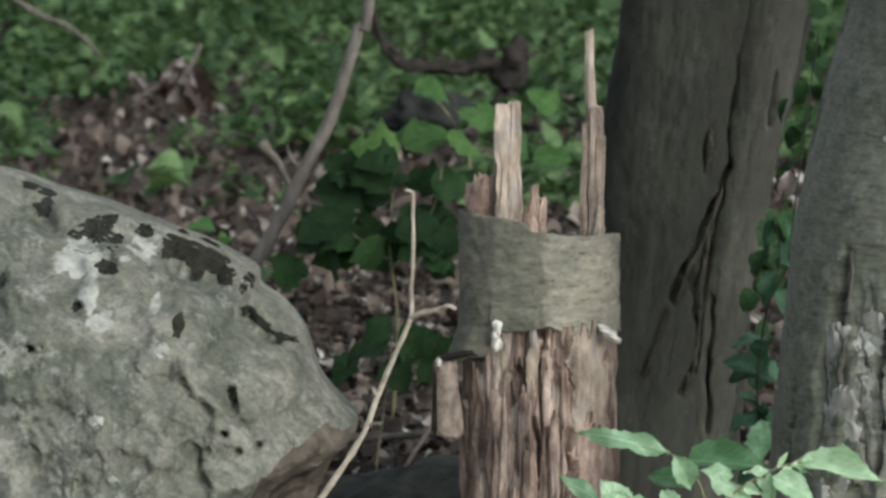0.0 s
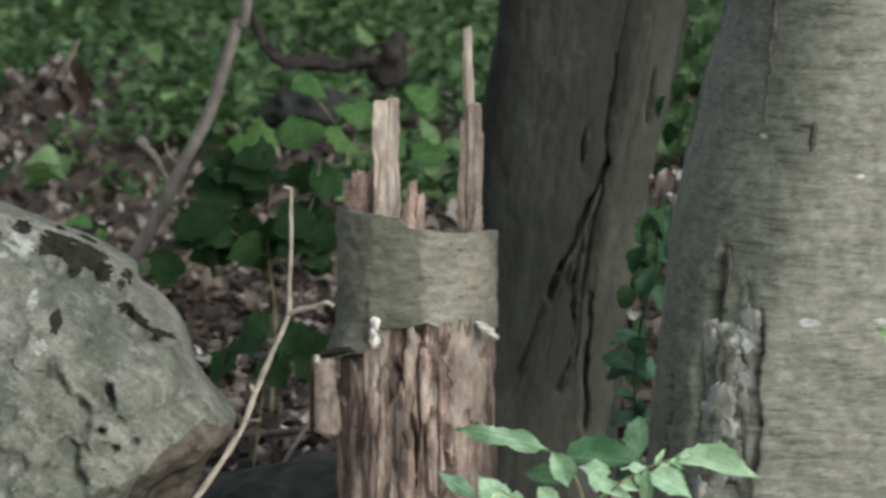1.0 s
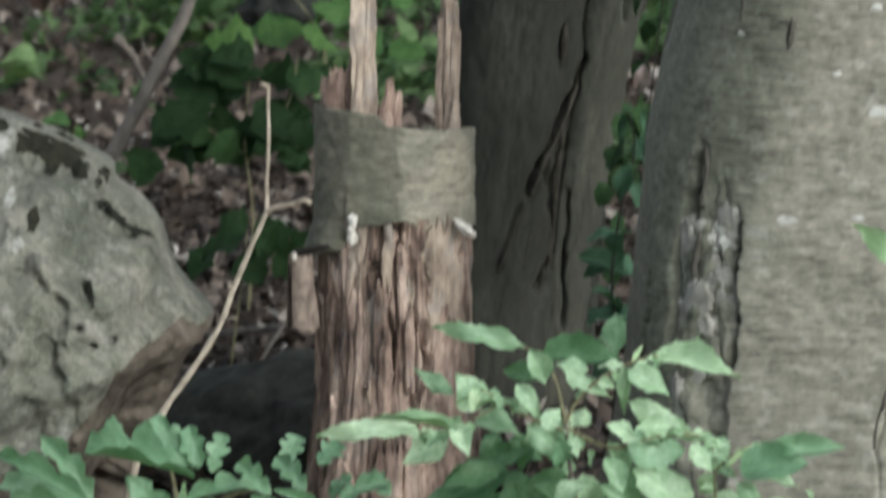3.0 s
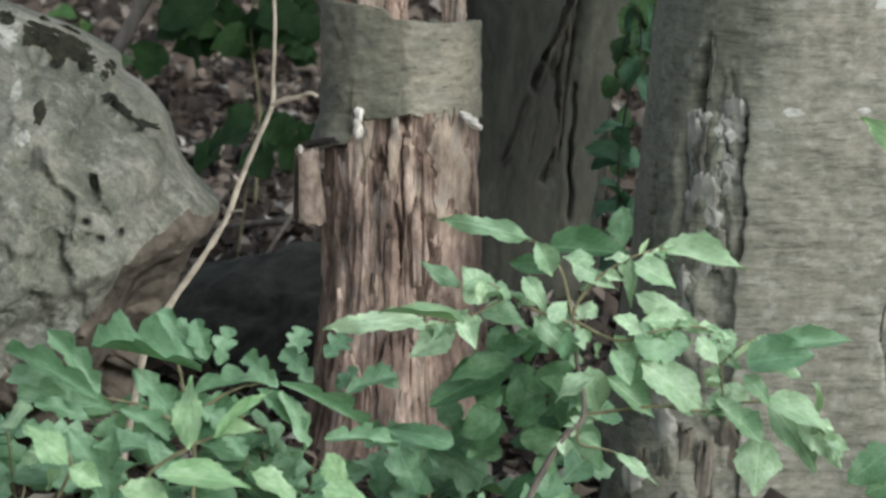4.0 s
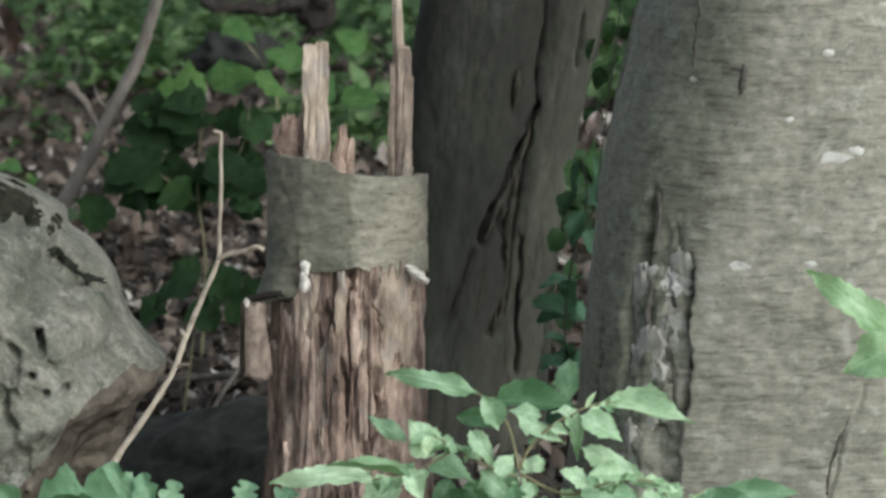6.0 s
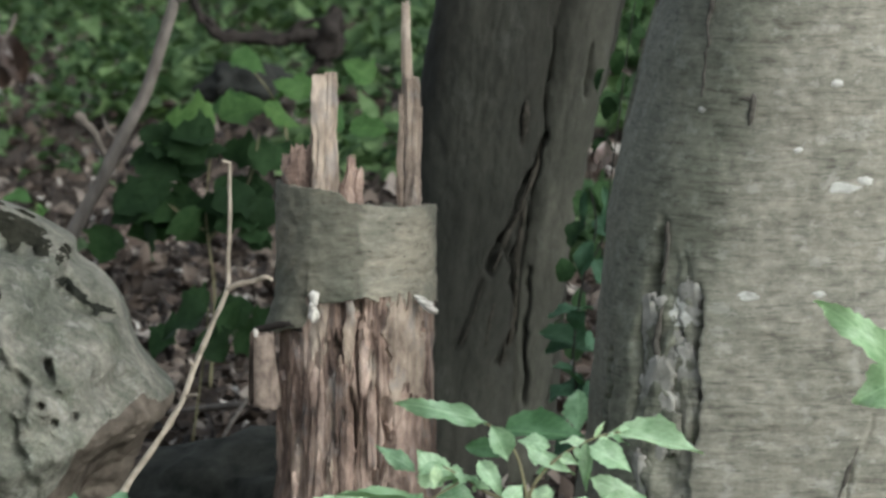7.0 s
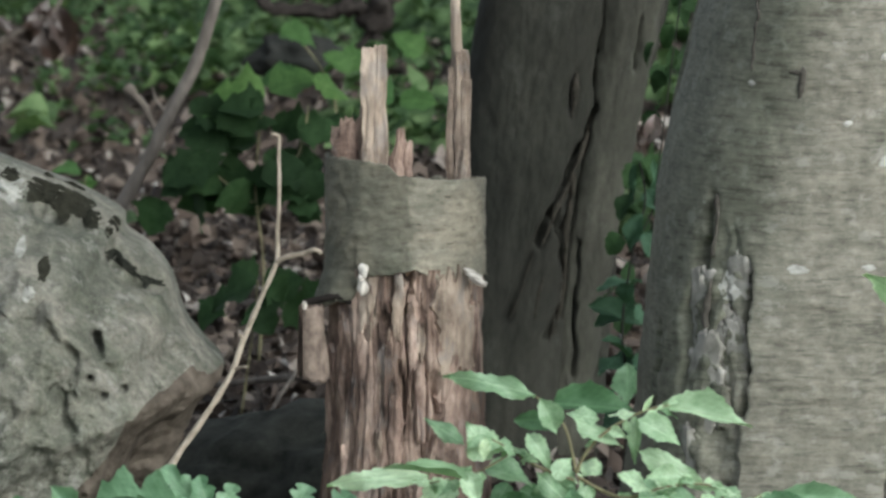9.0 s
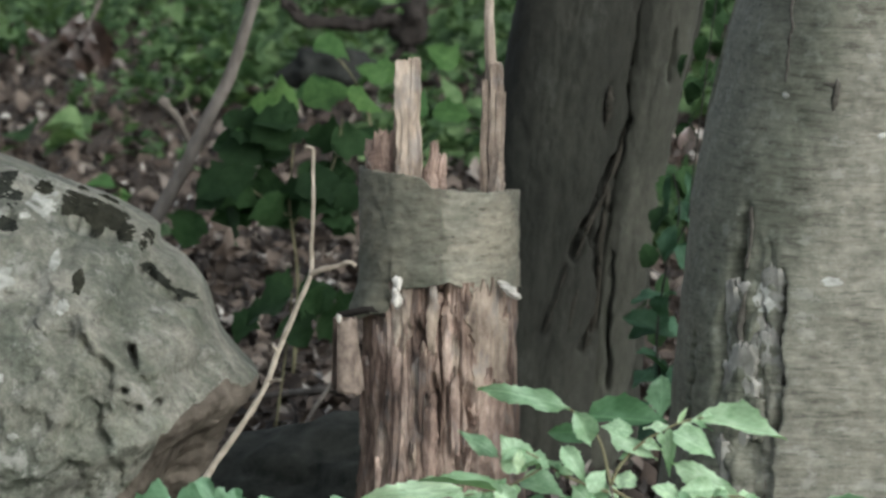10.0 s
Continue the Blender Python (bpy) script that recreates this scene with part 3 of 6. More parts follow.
    for side in (-1, 1):
        for j in range(nr + 1):
            s = (j / nr) ** 0.8
            for k, p in enumerate(loop):
                x, z = cx + (p.x - cx) * s, cz + (p.z - cz) * s
                dome = 0.55 * math.sqrt(max(0.0, 1 - s ** 3)) + 0.45 * (1 - s) if side < 0 else math.sqrt(max(0.0, 1 - s ** 2.6))
                y = side * dome * (0.56 if side < 0 else 0.6)
                if side < 0 and x > -1.1 and z > 0:
                    fade = min(1, dome * 5)
                    d3 = 0.06 * fbm(x * 2.2, z * 2.2, 1.0, 4)
                    # chipped facets, large and small, then grain
                    d3 += 0.9 * chips(x, z, y, 8.0, 3.0) + 0.75 * chips(x, z, y, 24.0, 8.0)
                    d3 += 0.012 * fbm(x * 18, z * 18, y * 18, 5) + 0.005 * abs(fbm(x * 55, z * 55, y * 55, 3))
                    # left of a slanting ridge the face turns away
                    side2 = (x - brow[0]) * 0.93 + (z - brow[1]) * 0.36 + 0.03 * fbm(x * 5, z * 5, 21.0, 3)
                    d3 += 0.16 * min(0.4, max(0.0, -side2))
                    for bx, bz, r, d in bulges:
                        d3 -= d * math.exp(-((x - bx) ** 2 + (z - bz) ** 2) / (r * r))
                    # the lower part falls back under the ledge
                    zr = interp(x, ridge)
                    if z < zr:
                        d3 += min(0.13, (zr - z) * 0.7) * min(1, dome * 3)
                    for px, pz, a, b, d in pits:
                        q = ((x - px) / a) ** 2 + ((z - pz) / b) ** 2
                        if q < 6:
                            q *= 1 + 0.5 * fbm(x * 60, z * 60, 2.0, 2)
                            d3 += d * math.exp(-max(0, q) ** 1.6)
                    for line, w, d, x0, x1, z0, z1 in clefts:
                        if not (x0 < x < x1 and z0 < z < z1):
                            continue
                        q, along = seg_dist(x, z, line)
                        if q < 3 * w:
                            d3 += d * math.exp(-(q / w * (1.0 + 0.7 * fbm(x * 24, z * 24, 8.0, 4))) ** 2.5) * (1 - 0.7 * abs(2 * along - 1) ** 4)
                    # near the outline the relief works sideways
                    steep = 0.6 * smooth(s, 0.75, 1.0)
                    reach = math.hypot(p.x - cx, p.z - cz)
                    d3 *= fade
                    x -= (p.x - cx) / reach * d3 * steep
                    z -= (p.z - cz) / reach * d3 * steep
                    y += d3 * (1 - 0.5 * steep)
                verts.append((x, home.y + y, z))
        base = (nr + 1) * n if side > 0 else 0
        for j in range(nr):
            for k in range(n):
                i = (k + 1) % n
                f = (base + j * n + k, base + j * n + i, base + (j + 1) * n + i, base + (j + 1) * n + k)
                faces.append(f if side > 0 else f[::-1])
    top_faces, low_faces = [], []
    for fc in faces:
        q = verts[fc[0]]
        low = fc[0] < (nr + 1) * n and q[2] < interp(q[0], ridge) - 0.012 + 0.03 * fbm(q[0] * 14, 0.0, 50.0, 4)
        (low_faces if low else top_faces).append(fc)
    body = None
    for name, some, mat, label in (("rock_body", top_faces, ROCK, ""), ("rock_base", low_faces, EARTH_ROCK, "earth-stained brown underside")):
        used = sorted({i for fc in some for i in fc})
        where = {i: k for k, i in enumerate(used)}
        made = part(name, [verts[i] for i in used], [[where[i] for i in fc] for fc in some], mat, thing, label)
        body = made if name == "rock_body" else body
    front = np.array(verts[:(nr + 1) * n])
    front = front[(front[:, 0] > -1.0) & (front[:, 2] > 0.3)]

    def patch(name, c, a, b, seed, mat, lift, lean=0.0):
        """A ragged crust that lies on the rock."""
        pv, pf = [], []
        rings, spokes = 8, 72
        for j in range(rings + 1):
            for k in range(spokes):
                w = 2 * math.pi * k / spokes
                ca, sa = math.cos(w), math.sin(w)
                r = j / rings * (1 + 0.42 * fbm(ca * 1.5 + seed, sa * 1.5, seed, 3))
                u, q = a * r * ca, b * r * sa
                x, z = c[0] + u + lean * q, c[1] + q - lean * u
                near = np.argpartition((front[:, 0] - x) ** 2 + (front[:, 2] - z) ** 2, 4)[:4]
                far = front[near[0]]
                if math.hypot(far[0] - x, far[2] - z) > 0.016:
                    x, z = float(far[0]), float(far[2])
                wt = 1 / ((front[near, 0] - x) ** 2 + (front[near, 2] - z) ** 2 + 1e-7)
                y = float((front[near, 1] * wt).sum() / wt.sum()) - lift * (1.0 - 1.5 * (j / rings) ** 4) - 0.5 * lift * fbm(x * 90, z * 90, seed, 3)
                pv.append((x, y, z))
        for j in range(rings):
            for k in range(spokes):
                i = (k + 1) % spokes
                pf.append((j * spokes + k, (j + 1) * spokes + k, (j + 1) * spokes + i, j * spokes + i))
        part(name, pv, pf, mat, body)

    # black moss in the pits; the shade of the holes is in its colour too
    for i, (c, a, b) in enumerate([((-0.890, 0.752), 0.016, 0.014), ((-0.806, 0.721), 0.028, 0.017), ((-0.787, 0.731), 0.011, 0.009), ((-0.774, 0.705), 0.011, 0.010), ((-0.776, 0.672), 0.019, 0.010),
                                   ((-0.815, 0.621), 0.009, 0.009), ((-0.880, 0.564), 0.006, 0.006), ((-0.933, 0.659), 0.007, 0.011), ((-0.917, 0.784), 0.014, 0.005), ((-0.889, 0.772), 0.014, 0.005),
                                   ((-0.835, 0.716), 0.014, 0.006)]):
        patch("moss_shade_patch", c, a, b, i * 2.3, MOSS_AND_SHADE, 0.003, 0.3)
    # olive moss in the hollow under the rim; dark strips paint the cleft's shade
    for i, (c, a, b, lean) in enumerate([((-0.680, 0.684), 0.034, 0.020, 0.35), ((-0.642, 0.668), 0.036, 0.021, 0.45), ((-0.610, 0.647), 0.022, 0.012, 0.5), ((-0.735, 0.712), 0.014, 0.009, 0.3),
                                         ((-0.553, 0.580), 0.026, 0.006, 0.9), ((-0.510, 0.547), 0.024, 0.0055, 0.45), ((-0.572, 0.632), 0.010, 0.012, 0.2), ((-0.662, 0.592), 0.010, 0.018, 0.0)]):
        patch("moss_shade_patch", c, a, b, i * 3.7 + 40, OLIVE_MOSS if i not in (4, 5) else MOSS_AND_SHADE, 0.003, lean)
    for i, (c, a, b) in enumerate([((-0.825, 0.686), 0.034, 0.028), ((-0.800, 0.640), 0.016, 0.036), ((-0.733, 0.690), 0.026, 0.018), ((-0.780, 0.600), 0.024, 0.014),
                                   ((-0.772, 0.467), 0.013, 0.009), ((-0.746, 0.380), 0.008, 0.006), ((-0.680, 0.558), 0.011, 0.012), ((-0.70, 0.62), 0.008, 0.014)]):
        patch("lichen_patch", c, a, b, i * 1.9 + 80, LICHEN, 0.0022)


build_boulder()


# ---- trunks ----
def trunk_mesh(centre, radius, zs, count, relief):
    """A trunk of rings. centre(z), radius(z) and relief(angle, x, z) in metres; angle 0 points along +x, 90 degrees to -y."""
    verts, faces = [], []
    front = int(count * 0.86)  # the side towards the path is finer
    turns = [radians(-18 + 216 * k / front) for k in range(front)] + [radians(198 + 144 * k / (count - front)) for k in range(count - front)]
    for z in zs:
        cx, cy = centre(z)
        for w in turns:
            r = radius(z)
            r += relief(w, r * math.cos(w), z)
            verts.append((cx + r * math.cos(w), cy - r * math.sin(w), z))
    n = count
    for j in range(len(zs) - 1):
        for k in range(n):
            i = (k + 1) % n
            faces.append((j * n + k, (j + 1) * n + k, (j + 1) * n + i, j * n + i))
    faces.append(tuple(range((len(zs) - 1) * n, len(zs) * n)))
    return verts, faces


def steps(*spans):
    out = []
    for a, b, d in spans:
        k = int(round((b - a) / d))
        out += [a + (b - a) * i / k for i in range(k)]
    return out + [spans[-1][1]]


def shard_mesh(cx, cy, angle, r, z0, z1, width, thick, seed, lean, ragged=0.35):
    """A flat torn slab of rotten wood lying against the core, its ends ragged."""
    nl, nw = 24, 11
    out, along = Vector((math.cos(angle), -math.sin(angle), 0)), Vector((math.sin(angle), math.cos(angle), 0))
    verts, faces = [], []
    for skin in (0, 1):
        for i in range(nl + 1):
            t = i / nl
            for k in range(nw):
                s = k / (nw - 1) - 0.5
                zz = z0 + (z1 - z0) * t
                reach = ragged * min(0.12, z1 - z0) * noise.noise((k * 0.9, seed, (t > 0.5) * 6.0))
                zz += reach * abs(2 * t - 1) ** 3
                edge = 1 + 0.45 * noise.noise((t * 2.2, seed, (s > 0) * 5.0)) + 0.3 * fbm(t * 8, seed, (s > 0) * 7.0, 3)
                half = width * edge * (1 - 0.35 * abs(2 * t - 1) ** 4)
                side = s * half + 0.3 * width * noise.noise((t * 1.2, seed + 9, 0.0))
                rr = r + lean * abs(t - 0.3) - 0.4 * s * s * half + 0.0035 * noise.noise((side * 140 + seed, zz * 9, 2.0)) + 0.003 * fbm(side * 60, zz * 30, seed, 3) - thick * skin
                verts.append(Vector((cx, cy, zz)) + out * rr + along * side)
    m = (nl + 1) * nw
    for i in range(nl):
        for k in range(nw - 1):
            a = i * nw + k
            faces.append((a, a + nw, a + nw + 1, a + 1))
            faces.append((m + a, m + a + 1, m + a + nw + 1, m + a + nw))
        for k, flip in ((0, 1), (nw - 1, 0)):
            a = i * nw + k
            q = (a, m + a, m + a + nw, a + nw)
            faces.append(q if flip else q[::-1])
    for k in range(nw - 1):
        for i, flip in ((0, 0), (nl, 1)):
            a = i * nw + k
            q = (a, m + a, m + a + 1, a + 1)
            faces.append(q if flip else q[::-1])
    return verts, faces


def seam(parent, name, line, centre, radius, size, mat, seed, relief=None):
    """A dark ragged strip that paints the shade of a bark crack, along points (x, z) on the side towards the path."""
    pts, girth = [], []
    path = curve_points([(p[0], 0, p[1]) for p in line], 14)
    for i, p in enumerate(path):
        t = i / (len(path) - 1)
        x = p.x + 0.7 * size * fbm(p.z * 28, seed, 1.0, 4)
        cx, cy = centre(p.z)
        r = radius(p.z)
        k = clamp((x - cx) / r, -0.97, 0.97)
        if relief:
            r += relief(math.acos(k), x - cx, p.z)
            k = clamp((x - cx) / r, -0.97, 0.97)
        pts.append((x, cy - (r - 0.3 * size) * math.sqrt(1 - k * k), p.z))
        girth.append(size * (0.25 + 0.75 * math.sin(math.pi * clamp(t, 0.03, 0.97)) ** 0.6) * clamp(0.85 + 0.7 * fbm(p.z * 26, seed + 5, 2.0, 3), 0.3, 1.5))
    v, f = tube(pts, girth, 9, 0.5, seed)
    part(name, v, f, mat, parent)


def add_crown(tree, foot, slope, high, r, mat, seed):
    """Limbs and a loose crown of leaves on a trunk that ends at the height given."""
    rng = random.Random(seed)
    tips = []
    for i in range(7):
        z = high - 0.25 * i - 0.02
        a = i * 2.4 + seed
        reach = rng.uniform(1.2, 2.0)
        p0 = foot + Vector((slope * z, 0, z))
        p1 = p0 + Vector((math.cos(a) * reach * 0.5, math.sin(a) * reach * 0.5, 0.7))
        p2 = p0 + Vector((math.cos(a) * reach, math.sin(a) * reach, rng.uniform(1.0, 1.8)))
        pts = curve_points([p0, p1, p2], 6)
        v, f = tube(pts, taper(len(pts), r * 0.5, 0.02), 9, 0.15)
        part("limb", v, f, mat, tree)
        tips += pts[4:]
    verts, faces = [], []
    for i in range(2600):
        c = rng.choice(tips) + Vector((rng.gauss(0, 0.4), rng.gauss(0, 0.4), rng.gauss(0.1, 0.3)))
        m = Matrix.Translation(c) @ Euler((rng.gauss(0, 0.6), rng.gauss(0, 0.6), rng.uniform(0, 6.283))).to_matrix().to_4x4()
        L = rng.uniform(0.09, 0.15)
        b = len(verts)
        verts += [m @ Vector(q) * 1.0 for q in ((-L / 2, 0, 0), (0, -L * 0.3, 0.01), (L / 2, 0, -0.02), (0, L * 0.3, 0.01))]
        faces.append((b, b + 1, b + 2, b + 3))
    crown = part("crown", verts, faces, HERB_LEAF, tree, "loose crown of small green leaves")
    tagged(crown, kind="stuff")


def build_birch():
    bx, by = 0.585, 7.72
    tree = root("birch_tree", (bx, by, 0), "large yellow birch trunk with grey horizontally banded bark", "tree")
    cracks = [([(0.668, 0.492), (0.640, 0.400), (0.612, 0.335), (0.603, 0.273), (0.616, 0.188)], 0.004, 0.004),
              ([(0.366, 0.735), (0.358, 0.632), (0.344, 0.545), (0.351, 0.492), (0.338, 0.42)], 0.007, 0.020),
              ([(0.412, 0.640), (0.416, 0.580), (0.413, 0.510), (0.415, 0.450), (0.404, 0.345)], 0.006, 0.018),
              ([(0.309, 0.530), (0.299, 0.427), (0.310, 0.308)], 0.004, 0.010),
              ([(0.385, 0.60), (0.392, 0.545), (0.382, 0.50), (0.388, 0.45)], 0.006, 0.014)]

    lines = boxed(cracks)

    def centre(z):
        return bx + 0.012 * math.sin(z * 1.3), by + 0.01 * z

    def radius(z):
        return 0.300 - 0.018 * min(z, 8) + 0.10 * math.exp(-max(z, -0.1) / 0.22)

    def relief(w, x, z):
        side = interp(z, ((0.3, 0.052), (0.46, 0.047), (0.71, 0.036), (0.85, 0.018), (0.97, -0.011), (1.07, -0.040), (1.3, -0.05), (3.0, 0.0)))
        lobes = side * max(0.0, -math.cos(w)) ** 2 + 0.05 * math.exp(-max(z, 0) / 0.3) * math.cos(5 * w + 0.6) + 0.012 * math.sin(3 * w + 1.0 + z)
        if z > 1.3 or math.sin(w) < -0.25:
            return lobes
        X = bx + x
        bark = smooth(x, -0.215, -0.18)  # the flank beyond the rough strip is smoother
        out = lobes + (0.0010 + 0.0018 * smooth(-z, -0.75, -0.4)) * (0.3 + 0.7 * bark) * fbm(x * 22, z * 85, 2.0, 3) + 0.008 * fbm(x * 6, z * 5, 9.0, 4)
        edge = interp(z, ((0.36, -0.180), (0.48, -0.168), (0.58, -0.167), (0.66, -0.180), (0.72, -0.2))) + 0.006 * fbm(0.3, z * 16, 6.0, 4)
        rough = smooth(x, -0.245, -0.228) * (1 - smooth(x, edge - 0.006, edge)) * smooth(-z, -0.72, -0.62)
        out += rough * (0.012 * fbm(x * 38, z * 20, 4.0, 4) - 0.004)
        # a broad plate of banded bark stands proud of the rough strip
        out += 0.014 * smooth(x, edge, edge + 0.004) * smooth(-z, -0.68, -0.56)
        for line, wd, d, x0, x1, z0, z1 in lines:
            if not (x0 < X < x1 and z0 < z < z1):
                continue
            q, t = seg_dist(X + 0.006 * fbm(1.0, z * 20, d * 50, 5) + 0.003 * noise.noise((d * 40, z * 120, 3.0)), z, line)
            if q < 3 * wd:
                q *= 1.4 + 1.3 * max(0.0, fbm(2.0, z * 26, d * 44.0, 3))
                out -= 2.0 * d * math.exp(-(q / wd) ** 2) * max(0.0, 1 - abs(2 * t - 1) ** 3)
        return out

    zs = steps((-0.12, 1.2, 0.0048), (1.2, 7.0, 0.29))
    v, f = trunk_mesh(centre, radius, zs, 520, relief)
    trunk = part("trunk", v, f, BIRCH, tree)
    for i, (line, size) in enumerate((([(0.432, 1.10), (0.424, 1.04), (0.420, 0.985)], 0.006), ([(0.421, 0.995), (0.416, 0.955), (0.412, 0.905)], 0.0045), ([(0.484, 0.922), (0.483, 0.900), (0.479, 0.872)], 0.006),
                                      ([(0.466, 0.912), (0.478, 0.911), (0.490, 0.908)], 0.003), ([(0.362, 0.725), (0.356, 0.632)], 0.005), ([(0.352, 0.60), (0.343, 0.545), (0.349, 0.49)], 0.005),
                                      ([(0.640, 0.400), (0.612, 0.335), (0.606, 0.28)], 0.004))):
        seam(trunk, "seam_shade", line, centre, radius, size, BIRCH_SEAM_SHADE, i * 3.3, relief)
    # curling plates of older bark along the rough strip
    rng = random.Random(31)
    for i in range(26):
        z0 = rng.uniform(0.02, 0.58)
        w = math.radians(rng.uniform(128, 141) + (10 if z0 < 0.25 else 0) * rng.random())
        h = rng.uniform(0.04, 0.12)
        zm = z0 + 0.5 * h
        r = radius(zm) + max(relief(w + k, radius(zm) * math.cos(w + k), zm) for k in (-0.03, 0, 0.03))
        cx, cy = centre(zm)
        v, f = shard_mesh(cx, cy, w, r + rng.uniform(-0.007, -0.001), z0, z0 + h, rng.uniform(0.028, 0.056), 0.008, 200 + i * 2.1, rng.uniform(0.0, 0.003), 0.22)
        part("bark_plate", v, f, PLATE_BARK if i % 3 else BIRCH, trunk)
    # white lichen crusts on the banded bark
    for i, (deg, z0, h, wd) in enumerate(((86, 0.774, 0.013, 0.060), (79, 0.785, 0.012, 0.03), (99, 0.832, 0.009, 0.016), (129, 0.888, 0.008, 0.016), (112, 0.615, 0.012, 0.034),
                                          (131, 0.565, 0.045, 0.045), (92, 0.62, 0.009, 0.024), (88, 0.93, 0.010, 0.024))):
        v, f = [], []
        for ring in range(6):
            for k in range(24):
                a = 2 * math.pi * k / 24
                s = ring / 5 * (1 + 0.5 * fbm(math.cos(a) * 1.5 + i * 3, math.sin(a) * 1.5, i * 1.7, 2))
                z = z0 + h * (0.5 + 0.6 * s * math.sin(a))
                w = math.radians(deg) + wd * 0.5 * s * math.cos(a) / 0.3
                r = radius(z) + relief(w, radius(z) * math.cos(w), z) + 0.0016 * (1 - (ring / 5) ** 3) - 0.0004
                cx, cy = centre(z)
                v.append((cx + r * math.cos(w), cy - r * math.sin(w), z))
        for ring in range(5):
            for k in range(24):
                q = (k + 1) % 24
                f.append((ring * 24 + k, ring * 24 + q, (ring + 1) * 24 + q, (ring + 1) * 24 + k))
        part("lichen_patch", v, f, WHITE_LICHEN, trunk)
    # dark old bark over the root flare
    for i in range(60):
        z0 = rng.random() ** 1.5 * 0.42
        w = math.radians(rng.uniform(108, 178))
        v, f = shard_mesh(bx, by, w, radius(z0) + 0.05 * math.exp(-z0 / 0.3) * math.cos(5 * w + 0.6) + rng.uniform(0.0, 0.010), z0, z0 + rng.uniform(0.04, 0.12),
                          rng.uniform(0.02, 0.05), 0.010, 400 + i * 2.1, rng.uniform(-0.03, 0.0))
        part("bark_plate", v, f, OLD_BARK, trunk)
    add_crown(tree, Vector((bx, by, 0)), 0.0, 7.0, 0.17, BIRCH, 3)


def build_dark_tree():
    by = 9.65
    low, high = Vector((0.026, 9.550, 0.156)), Vector((0.151, 9.550, 0.995))
    slope = (high.x - low.x) / (high.z - low.z)
    x0 = low.x - low.z * slope
    tree = root("old_tree", (x0, by, 0), "dark leaning tree trunk with a paler side stem fused on", "tree")
    cracks = [([(0.246, 0.993), (0.236, 0.833), (0.225, 0.674)], 0.006, 0.012),
              ([(0.225, 0.674), (0.205, 0.600), (0.175, 0.530), (0.151, 0.482), (0.125, 0.42)], 0.009, 0.024),
              ([(0.192, 0.750), (0.189, 0.705), (0.185, 0.660)], 0.010, 0.006),
              ([(0.203, 0.600), (0.184, 0.481), (0.172, 0.396), (0.167, 0.310), (0.146, 0.245)], 0.010, 0.024),
              ([(0.151, 0.482), (0.165, 0.42), (0.172, 0.36)], 0.007, 0.016),
              ([(0.203, 0.42), (0.199, 0.353), (0.194, 0.245), (0.197, 0.163)], 0.006, 0.018),
              ([(0.322, 0.850), (0.319, 0.810), (0.315, 0.752)], 0.006, 0.016),
              ([(0.108, 0.400), (0.08, 0.33), (0.06, 0.28)], 0.007, 0.010)]

    lines = boxed(cracks)

    def relief_of(cx0, sl, big):
        def relief(w, x, z):
            out = 0.010 * big * math.sin(3 * w + 0.5)
            if z > 1.5 or math.sin(w) < -0.3:
                return out
            X = cx0 + z * sl + x
            out += 0.006 * fbm(x * 12, z * 6.0, 3.0 + big, 4) + 0.0028 * fbm(x * 50, z * 26, 5.0, 4)
            for line, wd, d, xa, xb, za, zb in lines:
                if not (xa < X < xb and za < z < zb):
                    continue
                q, t = seg_dist(X + 0.008 * fbm(1.0, z * 17, d * 90, 5) + 0.004 * noise.noise((x * 40, z * 110, d * 60)), z, line)
                if q < 3 * wd:
                    q *= 1 + 1.1 * max(0.0, fbm(4.0, z * 15, d * 70, 3))
                    out -= d * math.exp(-(q / wd) ** 2) * clamp(0.9 + 0.8 * fbm(7.0, z * 8, d * 33, 3), 0.55, 1.3)
            return out
        return relief

    zs = steps((-0.12, 1.4, 0.008), (1.4, 6.5, 0.3))
    v, f = trunk_mesh(lambda z: (x0 + z * slope, by), lambda z: 0.132 - 0.005 * min(z, 6) + 0.03 * math.exp(-max(z, -0.1) / 0.2), zs, 300, relief_of(x0, slope, 1.0))
    main = part("trunk", v, f, DARK_BARK, tree)
    for i, (line, size) in enumerate((([(0.222, 0.66), (0.205, 0.600), (0.178, 0.530)], 0.006), ([(0.180, 0.535), (0.151, 0.482), (0.128, 0.42)], 0.0055), ([(0.192, 0.745), (0.188, 0.705), (0.184, 0.660)], 0.006),
                                      ([(0.190, 0.56), (0.178, 0.48), (0.170, 0.40)], 0.007), ([(0.170, 0.40), (0.165, 0.320), (0.146, 0.245)], 0.007), ([(0.155, 0.30), (0.140, 0.22), (0.135, 0.14)], 0.006),
                                      ([(0.108, 0.400), (0.085, 0.33), (0.065, 0.28)], 0.003), ([(0.130, 0.36), (0.115, 0.30), (0.112, 0.25)], 0.004))):
        seam(main, "seam_shade", line, lambda z: (x0 + z * slope, by), lambda z: 0.134 - 0.005 * min(z, 6), size, SEAM_SHADE, 50 + i * 2.7)
    # the side stem leans a little more and parts from the trunk higher up
    line = ((-0.12, 0.14), (0.163, 0.181), (0.46, 0.230), (0.73, 0.279), (0.99, 0.324), (1.4, 0.40), (4.5, 0.95))
    girth = ((-0.12, 0.07), (0.163, 0.048), (0.46, 0.049), (0.73, 0.054), (0.99, 0.066), (4.5, 0.06))
    s2 = (0.324 - 0.181) / (0.99 - 0.163)
    x2 = 0.181 - 0.163 * s2
